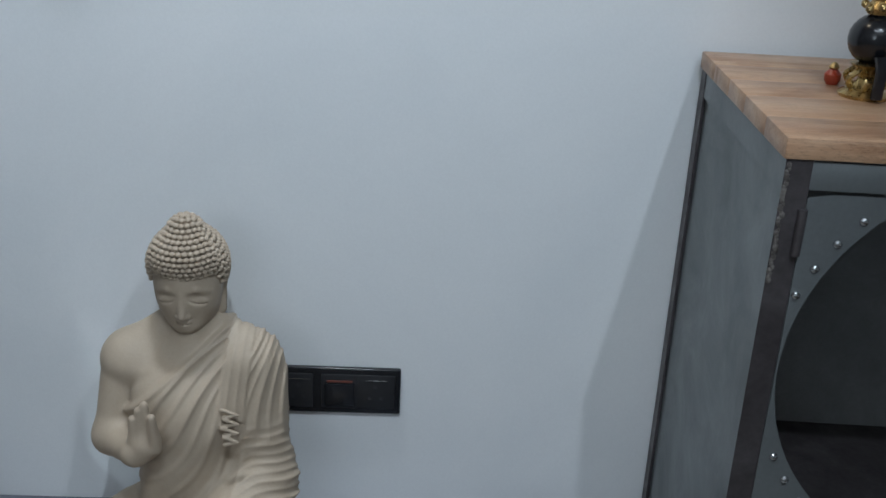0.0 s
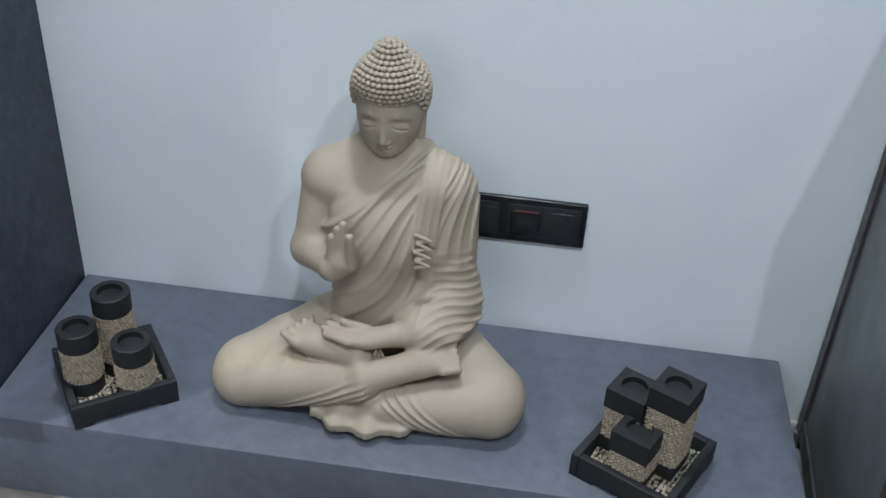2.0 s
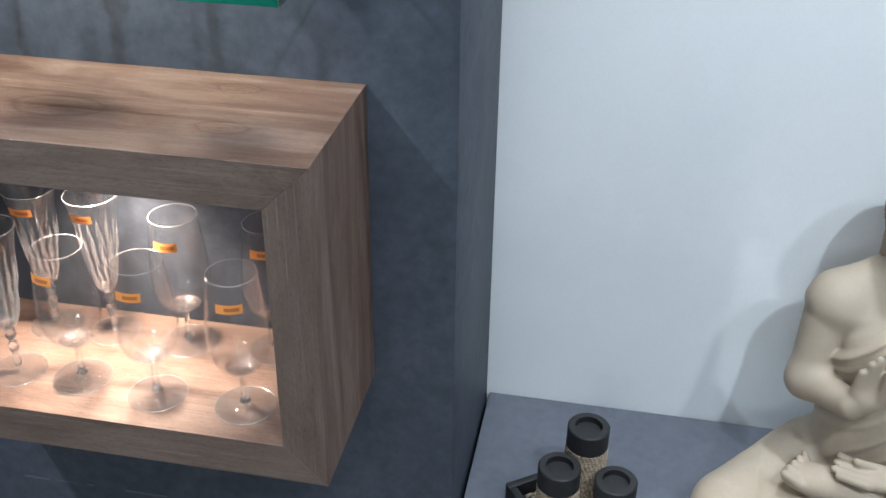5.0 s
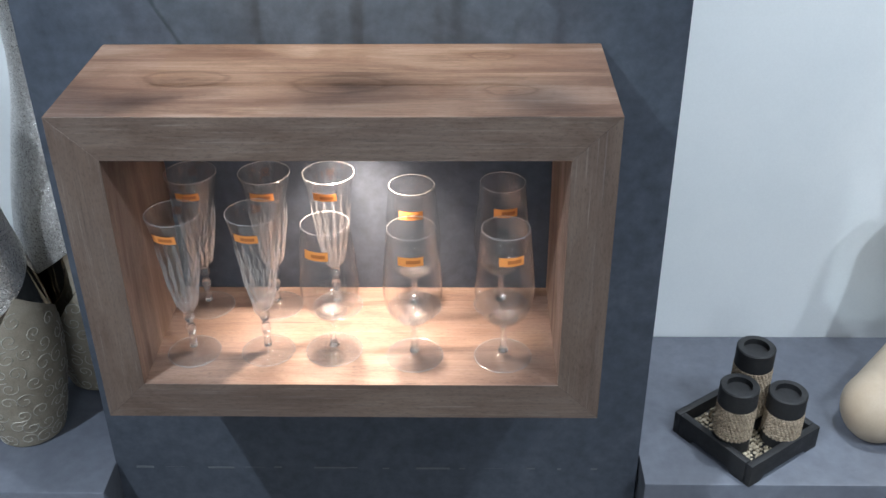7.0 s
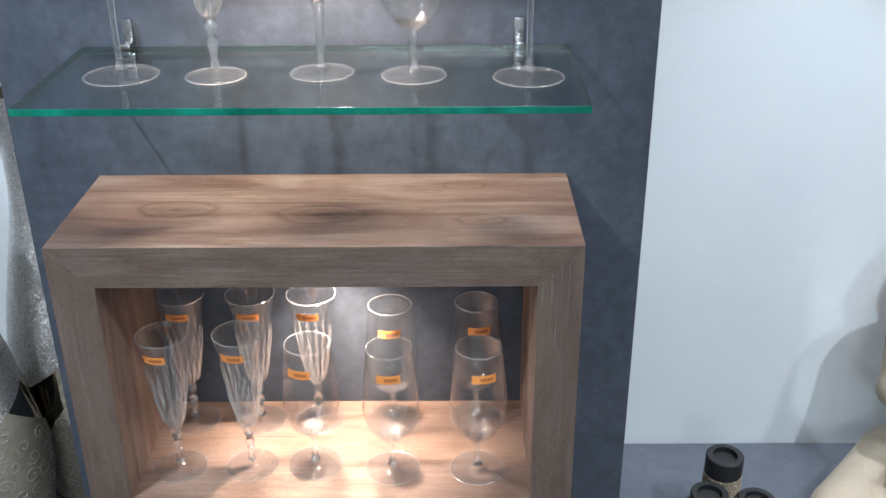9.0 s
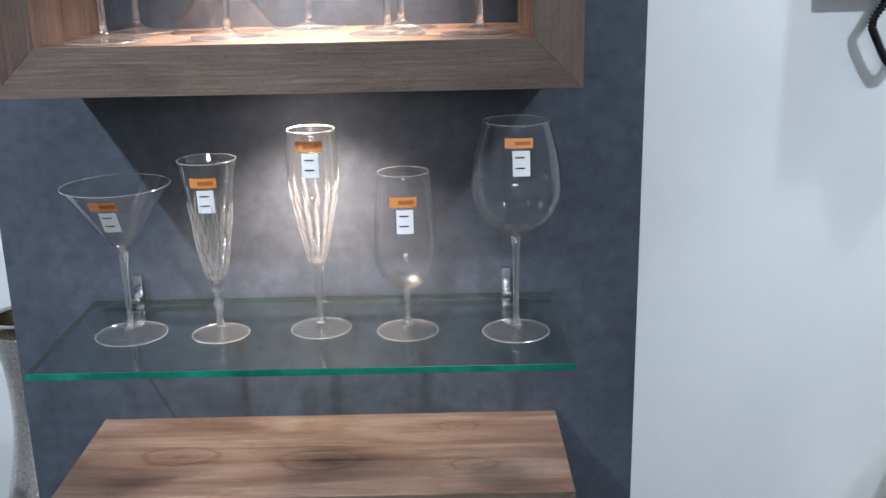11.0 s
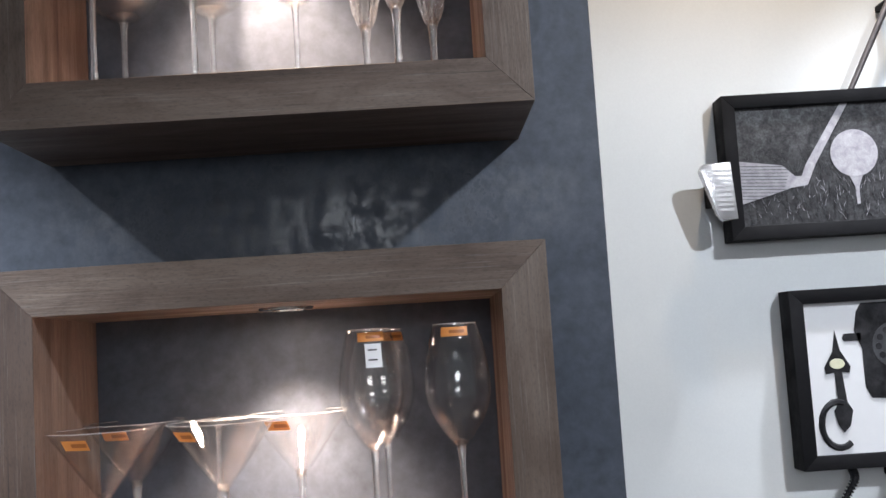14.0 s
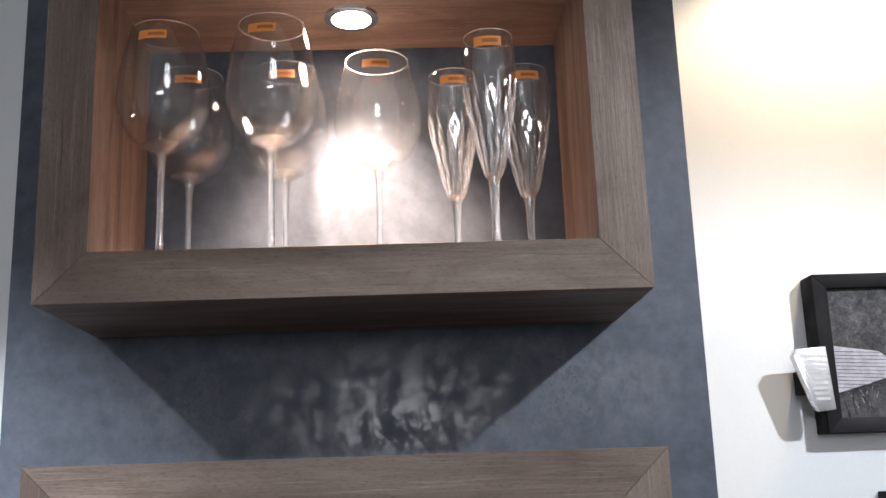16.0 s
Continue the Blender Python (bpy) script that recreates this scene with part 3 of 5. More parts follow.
def drinking_glass(kind, x, y, z, where, height=None, turn=0.0, price=False, band=True, tip=None):
    s = SHAPES[kind]
    ob = thing("wine_glass" if kind in ("balloon", "tulip", "goblet") else "cocktail_glass" if kind == "martini" else "champagne_flute",
               FAMILY[kind] + " " + where, "glass", pose(x, y, z, *(tip or ())), "glasses " + where)
    k = (height / s["bowl"][-1][1]) if height else 1.0
    outline = [(r, h * k) for r, h in curve_through(s["bowl"], 5)]
    cut = bool(s.get("cut"))
    low_z, high_z = outline[0][1], outline[-1][1]

    def swell(a, h):
        u = (h - low_z) / (high_z - low_z)
        depth = 0.05 * max(0, min(1, (0.72 - u) * 5))
        return 1 + depth * (abs(math.sin(5 * a + 9 * u)) + abs(math.sin(5 * a - 9 * u)) - 1.2)

    wall = 0.0011
    inner = [(max(r - wall - 0.003 * (1 - (h - low_z) / (high_z - low_z)) ** 6, 0.0), h + 0.0012) for r, h in outline if r > 0.006]
    profile = [(0, low_z)] + outline + [(outline[-1][0] - wall / 2, high_z + 0.0008)] + inner[::-1] + [(0, inner[0][1] + 0.001)]
    part("bowl", lathe(profile, 60 if cut else 44, swell=swell if cut else None), CUT if cut else BOWL, ob)
    edge = outline[-1][0] - wall / 2
    part("rim", tube([(edge * math.cos(a), edge * math.sin(a), high_z + 0.0006) for a in (2 * math.pi * n / 48 for n in range(49))], 0.0007, 6, None, False), RIM, ob)
    foot = s["foot"]
    part("bowl_base", lathe([(0, low_z + 0.0015)] + [(r - 0.0014, h + 0.0015) for r, h in outline if r > 0.003 and h < low_z + 0.011 * k] + [(0, low_z + 0.0125 * k)], 32), THICK, ob)
    part("foot_edge", tube([(foot * math.cos(a), foot * math.sin(a), 0.0014) for a in (2 * math.pi * n / 48 for n in range(49))], 0.0006, 6, None, False), RIM, ob)
    part("foot", lathe([(0, 0), (foot - 0.001, 0), (foot, 0.0012), (foot - 0.001, 0.0024), (foot * 0.6, 0.004), (s["stem"][0][0] + 0.004, 0.007), (s["stem"][0][0], 0.0105), (0, 0.0105)], 44), SPARK, ob)
    stem = [(r, h * k) for r, h in curve_through(s["stem"], 4)]
    part("stem", lathe([(0, 0.0107)] + [(r, max(h, 0.0107)) for r, h in stem] + [(0, stem[-1][1] + 0.001)], 20), STEM, ob)

    def radius_at(h):
        return float(np.interp(h, [p[1] for p in outline], [p[0] for p in outline]))

    if cut:
        bm = bmesh.new()
        rng = random.Random(int(1000 * (x + y + z)))
        for n in range(78):
            row = n // 13
            lean, start = (-1) ** row * rng.uniform(0.25, 0.5), 0.03 + 0.09 * row + rng.uniform(-0.02, 0.02)
            reach = start + rng.uniform(0.14, 0.24)
            pts = []
            for m in range(8):
                u = start + (reach - start) * m / 7
                h = low_z + (high_z - low_z) * u
                a = 2 * math.pi * (n % 13 + 0.5 * (row % 2)) / 13 + lean * (u - start) * 5 / 3
                rr = radius_at(h) * swell(a, h) + 0.0002
                pts.append((rr * math.cos(a), rr * math.sin(a), h))
            tube(pts, [0.0017 * math.sin(math.pi * (m + 0.7) / 8.4) for m in range(8)], 4, bm)
        tagged(part("cut_pattern", bm, FACET, ob, "bright cuts in the crystal", False), kind="stuff")
    if band:
        b0, b1 = (v * k for v in s["band"])
        tag = part("label", patch(radius_at, b0, b1, turn, 0.036, 0.0006), ORANGE, ob, "orange paper label")
        part("print", patch(radius_at, b0 + 0.004, b1 - 0.004, turn + 0.1, 0.02, 0.0009), ORANGE_INK, tag, "unreadable printed bar")
        if price:
            tag = part("price_tag", patch(radius_at, b0 - 0.034, b0 - 0.003, turn + 0.05, 0.022, 0.0008), PRICE, ob, "white paper price tag")
            for dz in (0.008, 0.021):
                part("print", patch(radius_at, b0 - 0.003 - dz - 0.001, b0 - 0.003 - dz + 0.001, turn + 0.02, 0.012, 0.0011), INK, tag, "small dark printed bar")
    return ob


IN1, IN2, IN3 = "in the lowest cabinet", "in the middle cabinet", "in the upper cabinet"
Z1, Z2, Z3 = 0.5725, 1.5885, 2.2425
for kind, x, y, turn in (("flute", -0.239, -0.177, -0.25), ("flute", -0.129, -0.174, -0.2), ("goblet", -0.031, -0.171, -0.3), ("goblet", 0.089, -0.184, 0.0), ("goblet", 0.219, -0.184, 0.2),
                         ("flute", -0.242, -0.056, 0.0), ("flute", -0.133, -0.056, 0.0), ("flute", -0.038, -0.056, -0.1), ("goblet", 0.084, -0.058, 0.0), ("goblet", 0.219, -0.05, 0.1)):
    drinking_glass(kind, x, y, Z1, IN1, turn=turn)
ON = "on the glass shelf"
for kind, x, y, height in (("martini", -0.247, -0.159, 0.21), ("flute", -0.123, -0.164, 0.243), ("cut_flute", 0.013, -0.152, 0.278), ("goblet", 0.133, -0.166, 0.222), ("balloon", 0.28, -0.177, 0.288)):
    drinking_glass(kind, x, y, 1.1895, ON, height, 0.0, True)
for kind, x, y, turn, price in (("martini", -0.228, -0.195, -0.3, False), ("martini", -0.08, -0.174, -0.7, False), ("martini", 0.008, -0.062, -0.4, False), ("martini", -0.226, -0.056, -0.2, False),
                                ("tulip", 0.119, -0.165, 0.15, True), ("tulip", 0.234, -0.19, -0.05, False), ("tulip", 0.133, -0.085, 0.6, False)):
    drinking_glass(kind, x, y, Z2, IN2, None, turn, price)
drinking_glass("martini", -0.105, -0.07, Z2 + 0.2055, IN2 + " standing upside down", None, 0, False, False, (180, 0, 0))
for kind, x, y, height, turn in (("balloon", -0.233, -0.17, 0.305, -0.1), ("balloon", -0.096, -0.17, 0.312, -0.15), ("balloon", -0.222, -0.06, 0.29, 0.1), ("balloon", -0.092, -0.06, 0.295, 0.0), ("balloon", 0.036, -0.1, 0.29, 0.0),
                                 ("cut_flute", 0.137, -0.12, 0.258, 0.0), ("cut_flute", 0.182, -0.18, 0.285, -0.1), ("cut_flute", 0.232, -0.12, 0.262, 0.0)):
    drinking_glass(kind, x, y, Z3, IN3, height, turn)


# ---- seated statue ----
def segment(p, a, b, ra, rb):
    """Signed distance to a tapered rod with round ends."""
    ab = np.subtract(b, a)
    t = np.clip(((p[0] - a[0]) * ab[0] + (p[1] - a[1]) * ab[1] + (p[2] - a[2]) * ab[2]) / (ab @ ab), 0, 1)
    return np.sqrt(sum((p[n] - a[n] - ab[n] * t) ** 2 for n in range(3))) - (ra + (rb - ra) * t)


def egg(p, c, r, tilt=0.0):
    q = [p[n] - c[n] for n in range(3)]
    s, co = math.sin(tilt), math.cos(tilt)
    q[1], q[2] = co * q[1] + s * q[2], -s * q[1] + co * q[2]
    k = np.sqrt(sum((q[n] / r[n]) ** 2 for n in range(3)))
    return (k - 1) * min(r)


def blend(a, b, k):
    h = np.clip(0.5 + 0.5 * (b - a) / k, 0, 1)
    return b + (a - b) * h - k * h * (1 - h)


def skin(field, low, step):
    """A mesh over the zero level of a field on a grid (surface nets)."""
    s = field < 0
    nx, ny, nz = field.shape
    mixed = np.zeros((nx - 1, ny - 1, nz - 1), bool)
    corners = [(i, j, k) for i in (0, 1) for j in (0, 1) for k in (0, 1)]
    cut = lambda a, c: a[c[0]:nx - 1 + c[0], c[1]:ny - 1 + c[1], c[2]:nz - 1 + c[2]]
    total = sum(cut(s, c).astype(np.int8) for c in corners)
    mixed = (total > 0) & (total < 8)
    cells = np.argwhere(mixed)
    index = np.full(mixed.shape, -1)
    index[mixed] = np.arange(len(cells))
    acc, count = np.zeros((len(cells), 3)), np.zeros(len(cells))
    for c in corners:
        for axis in range(3):
            if c[axis]:
                continue
            d = list(c)
            d[axis] = 1
            f0 = field[cells[:, 0] + c[0], cells[:, 1] + c[1], cells[:, 2] + c[2]]
            f1 = field[cells[:, 0] + d[0], cells[:, 1] + d[1], cells[:, 2] + d[2]]
            hit = (f0 < 0) != (f1 < 0)
            t = np.where(hit, f0 / np.where(hit, f0 - f1, 1), 0)
            at = np.tile(np.array(c, float), (len(cells), 1))
            at[:, axis] = t
            acc += at * hit[:, None]
            count += hit
    verts = (cells + acc / count[:, None]) * step + low
    faces = []
    for axis in range(3):
        u, v = (axis + 1) % 3, (axis + 2) % 3
        a = [slice(0, n) for n in field.shape]
        b = list(a)
        a[axis], b[axis] = slice(0, field.shape[axis] - 1), slice(1, field.shape[axis])
        change = s[tuple(a)] != s[tuple(b)]
        at = np.argwhere(change)
        inside = s[tuple(a)][change]
        keep = (at[:, u] > 0) & (at[:, v] > 0) & (at[:, u] < field.shape[u] - 1) & (at[:, v] < field.shape[v] - 1)
        at, inside = at[keep], inside[keep]
        quad = []
        for du, dv in ((1, 1), (0, 1), (0, 0), (1, 0)):
            c = at.copy()
            c[:, u] -= du
            c[:, v] -= dv
            quad.append(index[c[:, 0], c[:, 1], c[:, 2]])
        quad = np.stack(quad, 1)
        faces.append(np.where(inside[:, None], quad, quad[:, ::-1]))
    return verts, np.concatenate(faces)


def grid(low, high, step):
    axes = [np.arange(low[n], high[n], step, dtype=np.float32) for n in range(3)]
    return np.meshgrid(*axes, indexing="ij")


def crest(phase, p):
    """Cloth folds: wide valleys and narrow leaning crests, 0 to 1."""
    return np.abs(np.cos((phase + 0.5 * np.sin(phase)) / 2)) ** p


def step_up(v, lo, hi):
    t = np.clip((v - lo) / (hi - lo), 0, 1)
    return t * t * (3 - 2 * t)


def statue_body():
    low, step = np.array((-0.32, -0.165, -0.012)), 0.0027
    p = grid(low, (0.32, 0.21, 0.5), step)
    x, y, z = p
    # torso, bare shoulder, covered shoulder
    torso = segment(p, (-0.01, 0.08, 0.10), (0.0, 0.078, 0.29), 0.082, 0.084)
    torso = blend(torso, egg(p, (0.014, 0.076, 0.335), (0.098, 0.07, 0.085)), 0.04)
    torso = blend(torso, segment(p, (-0.06, 0.092, 0.402), (0.07, 0.09, 0.41), 0.041, 0.043), 0.04)
    torso = blend(torso, egg(p, (-0.038, 0.032, 0.352), (0.042, 0.02, 0.034)), 0.03)
    torso = blend(torso, segment(p, (0.0, 0.088, 0.42), (0.006, 0.085, 0.50), 0.042, 0.038), 0.03)
    for side in (-1, 1):
        torso = blend(torso, segment(p, (0.003 + side * 0.03, 0.102, 0.466), (side * 0.092, 0.092, 0.412), 0.027, 0.036), 0.02)
    arm_l = segment(p, (-0.104, 0.086, 0.394), (-0.126, 0.05, 0.275), 0.042, 0.031)
    arm_l = blend(arm_l, segment(p, (-0.126, 0.045, 0.272), (-0.072, -0.022, 0.285), 0.032, 0.022), 0.02)
    robe = blend(torso, segment(p, (0.11, 0.085, 0.4), (0.128, 0.06, 0.2), 0.047, 0.042), 0.03)
    robe = blend(robe, segment(p, (0.132, 0.055, 0.2), (0.085, -0.02, 0.17), 0.043, 0.034), 0.03)
    robe = blend(robe, egg(p, (0.115, 0.04, 0.165), (0.055, 0.075, 0.03)), 0.03)
    # cloth folds that fan down from the covered shoulder, and round the sleeve
    fan = np.arctan2(x - 0.17, -(z - 0.53))
    edge = (z - 0.335) - (x + 0.10) * 0.85
    bare = step_up(edge, -0.004, 0.004) * step_up(0.11 - y, -0.02, 0.0) * step_up(0.085 - x, -0.01, 0.01)
    folds = 0.0030 * crest(fan * 62 + 3 * np.sin(z * 17 + x * 12), 3.5) + 0.0032 * crest(fan * 27 + 2 + 1.5 * np.sin(z * 14), 2.5)
    sleeve = step_up(x, 0.078, 0.105) * step_up(0.345 - z, 0, 0.09)
    round_arm = z - x * 0.45 + y * 0.55
    folds = folds * (1 - sleeve) + sleeve * (0.0022 * crest(round_arm * 330 + 2.5 * np.sin(x * 55 + z * 20), 3) + 0.0028 * crest(round_arm * 118 + 2.2 * np.sin(x * 40 - z * 25), 2.5))
    # the hanging end of the robe between shoulder and chest
    strip = step_up(x - 0.058 - 0.12 * (z - 0.34), -0.002, 0.002) * step_up(0.102 + 0.1 * (z - 0.34) - x, -0.003, 0.003) * step_up(z, 0.318, 0.322) * step_up(0.09 - y, -0.02, 0.01)
    folds = folds * (1 - strip) + strip * (0.0042 + 0.0016 * crest((x - 0.12 * z) * 420, 3))
    folds = folds * step_up(z, 0.10, 0.15)
    folds = folds + 0.0022 * np.exp(-((edge + 0.006) / 0.005) ** 2) + 0.0012 * np.exp(-((edge + 0.02) / 0.004) ** 2)
    robe = robe - folds * (1 - bare) - 0.0022 * (1 - bare)
    # gathered end of the robe on the chest
    for n in range(4):
        robe = np.minimum(robe, segment(p, (0.068 + 0.004 * (n % 2), 0.0 - 0.002 * n, 0.355 - 0.016 * n), (0.094, 0.0 - 0.002 * n, 0.346 - 0.016 * n), 0.0042, 0.0028))
        robe = np.minimum(robe, segment(p, (0.094, 0.0 - 0.002 * n, 0.346 - 0.016 * n), (0.072, 0.0 - 0.002 * n, 0.341 - 0.016 * n), 0.0028, 0.0042))
    body = blend(robe, arm_l, 0.006 + 0.036 * step_up(z, 0.36, 0.405))
    # raised hand
    palm = blend(egg(p, (-0.052, -0.030, 0.305), (0.026, 0.013, 0.030)), segment(p, (-0.07, -0.022, 0.285), (-0.055, -0.028, 0.30), 0.024, 0.018), 0.012)
    for n, (fx, top, lean) in enumerate(((-0.069, 0.358, -0.003), (-0.0575, 0.374, -0.001), (-0.046, 0.384, 0.0), (-0.0345, 0.358, 0.002))):
        palm = blend(palm, segment(p, (fx, -0.031, 0.315), (fx + lean - 0.25 * (fx + 0.052), -0.034, top - 0.004), 0.0088, 0.0066), 0.0055)
    palm = blend(palm, segment(p, (-0.033, -0.035, 0.30), (-0.034, -0.047, 0.365), 0.0095, 0.0068), 0.006)
    body = blend(body, palm, 0.008)
    # thighs, shins and feet of the crossed legs
    left = segment(p, (-0.075, 0.095, 0.072), (-0.222, -0.035, 0.054), 0.07, 0.056)
    left = blend(left, segment(p, (-0.226, -0.06, 0.05), (0.0, -0.085, 0.092), 0.056, 0.033), 0.03)
    right = segment(p, (0.085, 0.095, 0.075), (0.216, -0.03, 0.058), 0.074, 0.06)
    right = blend(right, segment(p, (0.22, -0.06, 0.054), (0.03, -0.085, 0.048), 0.059, 0.036), 0.03)
    cuff = -0.5 * x + 0.86 * (z - 0.078)
    fold_l = 0.0062 * crest(cuff * 500, 2.2) * step_up(cuff, -0.004, 0.002) * step_up(0.052 - cuff, 0, 0.03) * step_up(0.012 - x, -0.006, 0.006)
    fold_l += 0.0024 * crest((x * 0.8 - z) * 170 + 1, 3) * step_up(-x, 0.10, 0.14) * step_up(z, 0.085, 0.115) * step_up(0.24 + x, -0.01, 0.02)
    cuff = 0.6 * (x - 0.052) + 0.8 * (z - 0.06)
    fold_r = 0.0058 * crest(cuff * 480, 2.2) * step_up(cuff, -0.004, 0.002) * step_up(0.056 - cuff, 0, 0.03) * step_up(x, 0.03, 0.045)
    legs = np.minimum(right - fold_r, left - fold_l)
    body = blend(body, legs, 0.02)
    foot_r = blend(segment(p, (0.0, -0.088, 0.105), (0.09, -0.07, 0.132), 0.031, 0.023), egg(p, (0.118, -0.058, 0.137), (0.044, 0.026, 0.019), 0.25), 0.02)
    for n in range(5):
        foot_r = blend(foot_r, segment(p, (0.138, -0.080 + 0.011 * n, 0.134 + 0.003 * n), (0.163 - 0.004 * n, -0.074 + 0.011 * n, 0.139 + 0.004 * n), 0.0075, 0.0068 - 0.0005 * n), 0.0035)
    body = blend(body, foot_r, 0.009)
    foot_l = blend(egg(p, (-0.10, -0.045, 0.142), (0.052, 0.032, 0.021)), segment(p, (-0.02, -0.06, 0.13), (-0.09, -0.05, 0.14), 0.03, 0.024), 0.02)
    for n in range(5):
        foot_l = blend(foot_l, segment(p, (-0.125 + 0.004 * n, -0.068 + 0.012 * n, 0.146), (-0.150 + 0.009 * n, -0.060 + 0.014 * n, 0.158), 0.0078, 0.007 - 0.0004 * n), 0.004)
    body = blend(body, foot_l, 0.009)
    # hand that lies in the lap
    lap = segment(p, (0.085, -0.02, 0.168), (0.005, -0.062, 0.172), 0.026, 0.017)
    lap = blend(lap, egg(p, (-0.012, -0.062, 0.172), (0.038, 0.024, 0.014)), 0.012)
    for n in range(4):
        lap = blend(lap, segment(p, (-0.03, -0.082 + 0.012 * n, 0.174 + 0.002 * n), (-0.078 + 0.006 * abs(n - 1), -0.070 + 0.013 * n, 0.176 + 0.003 * n), 0.0078, 0.006), 0.004)
    lap = blend(lap, segment(p, (-0.005, -0.05, 0.182), (-0.045, -0.052, 0.194), 0.009, 0.0065), 0.005)
    body = blend(body, lap, 0.006)
    # hem that fans out in front of the ankles
    spread = np.arctan2(x - 0.004, -(y - 0.01))
    away = np.hypot(x - 0.004, y - 0.01)
    wave = 0.5 + 0.5 * np.sin(spread * 15 + 0.6)
    sheet = 0.088 - 0.6 * np.maximum(away - 0.035, 0)
    hem = np.maximum(np.abs(z - np.maximum(sheet, 0.007) - 0.011 * wave) - 0.008, away - (0.146 + 0.014 * wave))
    hem = np.maximum(hem, np.abs(spread) - 0.7)
    body = blend(body, hem * 0.8, 0.008)
    body = np.maximum(body, -z + 0.0005)
    return skin(body, low, step)


def statue_head():
    low, step = np.array((-0.095, -0.01, 0.43)), 0.0019
    p = grid(low, (0.105, 0.20, 0.69), step)
    x, y, z = p
    cx = 0.006
    head = egg(p, (cx, 0.09, 0.558), (0.0565, 0.066, 0.074), 0.12)
    head = blend(head, egg(p, (cx, 0.071, 0.519), (0.0455, 0.047, 0.0495), 0.2), 0.025)
    head = blend(head, egg(p, (cx, 0.043, 0.4845), (0.019, 0.017, 0.0135)), 0.02)
    # brow, nose, closed lids, lips
    m = np.abs(x - cx)
    q = [m, y, z]
    face = step_up(0.08 - y, 0, 0.02)
    head = blend(head, segment(q, (0.007, 0.0285, 0.5525), (0.022, 0.0305, 0.5595), 0.0030, 0.0028), 0.007)
    head = blend(head, segment(q, (0.022, 0.0305, 0.5595), (0.041, 0.0465, 0.5485), 0.0028, 0.0016), 0.007)
    head = head + 0.0042 * np.exp(-(((m - 0.0235) / 0.0155) ** 2 + ((z - 0.545 + 0.3 * (m - 0.0235)) / 0.008) ** 2)) * face
    head = blend(head, segment(p, (cx, 0.0275, 0.552), (cx, 0.0165, 0.516), 0.0044, 0.0066), 0.006)
    head = blend(head, egg(q, (0.0068, 0.0225, 0.5125), (0.0052, 0.0068, 0.0048)), 0.003)
    head = blend(head, egg([m, y, z + 0.4 * (m - 0.0245)], (0.0245, 0.0395, 0.5385), (0.0132, 0.0095, 0.0085)), 0.0025)
    lash = z - 0.5338 + 0.42 * (m - 0.0245) - 16 * (m - 0.0245) ** 2
    head = head + 0.0032 * np.exp(-((lash / 0.0014) ** 2 + ((m - 0.0245) / 0.0125) ** 6)) * face
    head = blend(head, egg(q, (0.0042, 0.0262, 0.5008), (0.0085, 0.0066, 0.0036)), 0.003)
    head = blend(head, egg(p, (cx, 0.0282, 0.4938), (0.0088, 0.0066, 0.0042)), 0.003)
    smile = z - 0.4972 - 12 * m ** 2
    head = head + 0.0022 * np.exp(-((smile / 0.0012) ** 2 + (m / 0.0128) ** 6)) * face
    # long ears and neck
    head = blend(head, segment(q, (0.055, 0.1, 0.556), (0.053, 0.1, 0.535), 0.0095, 0.007), 0.004)
    head = blend(head, segment(q, (0.053, 0.098, 0.532), (0.0485, 0.094, 0.484), 0.0058, 0.0082), 0.004)
    head = blend(head, segment(p, (0.003, 0.094, 0.40), (cx, 0.088, 0.49), 0.046, 0.040), 0.02)
    head = np.maximum(head, 0.44 - z)
    return skin(head, low, step)


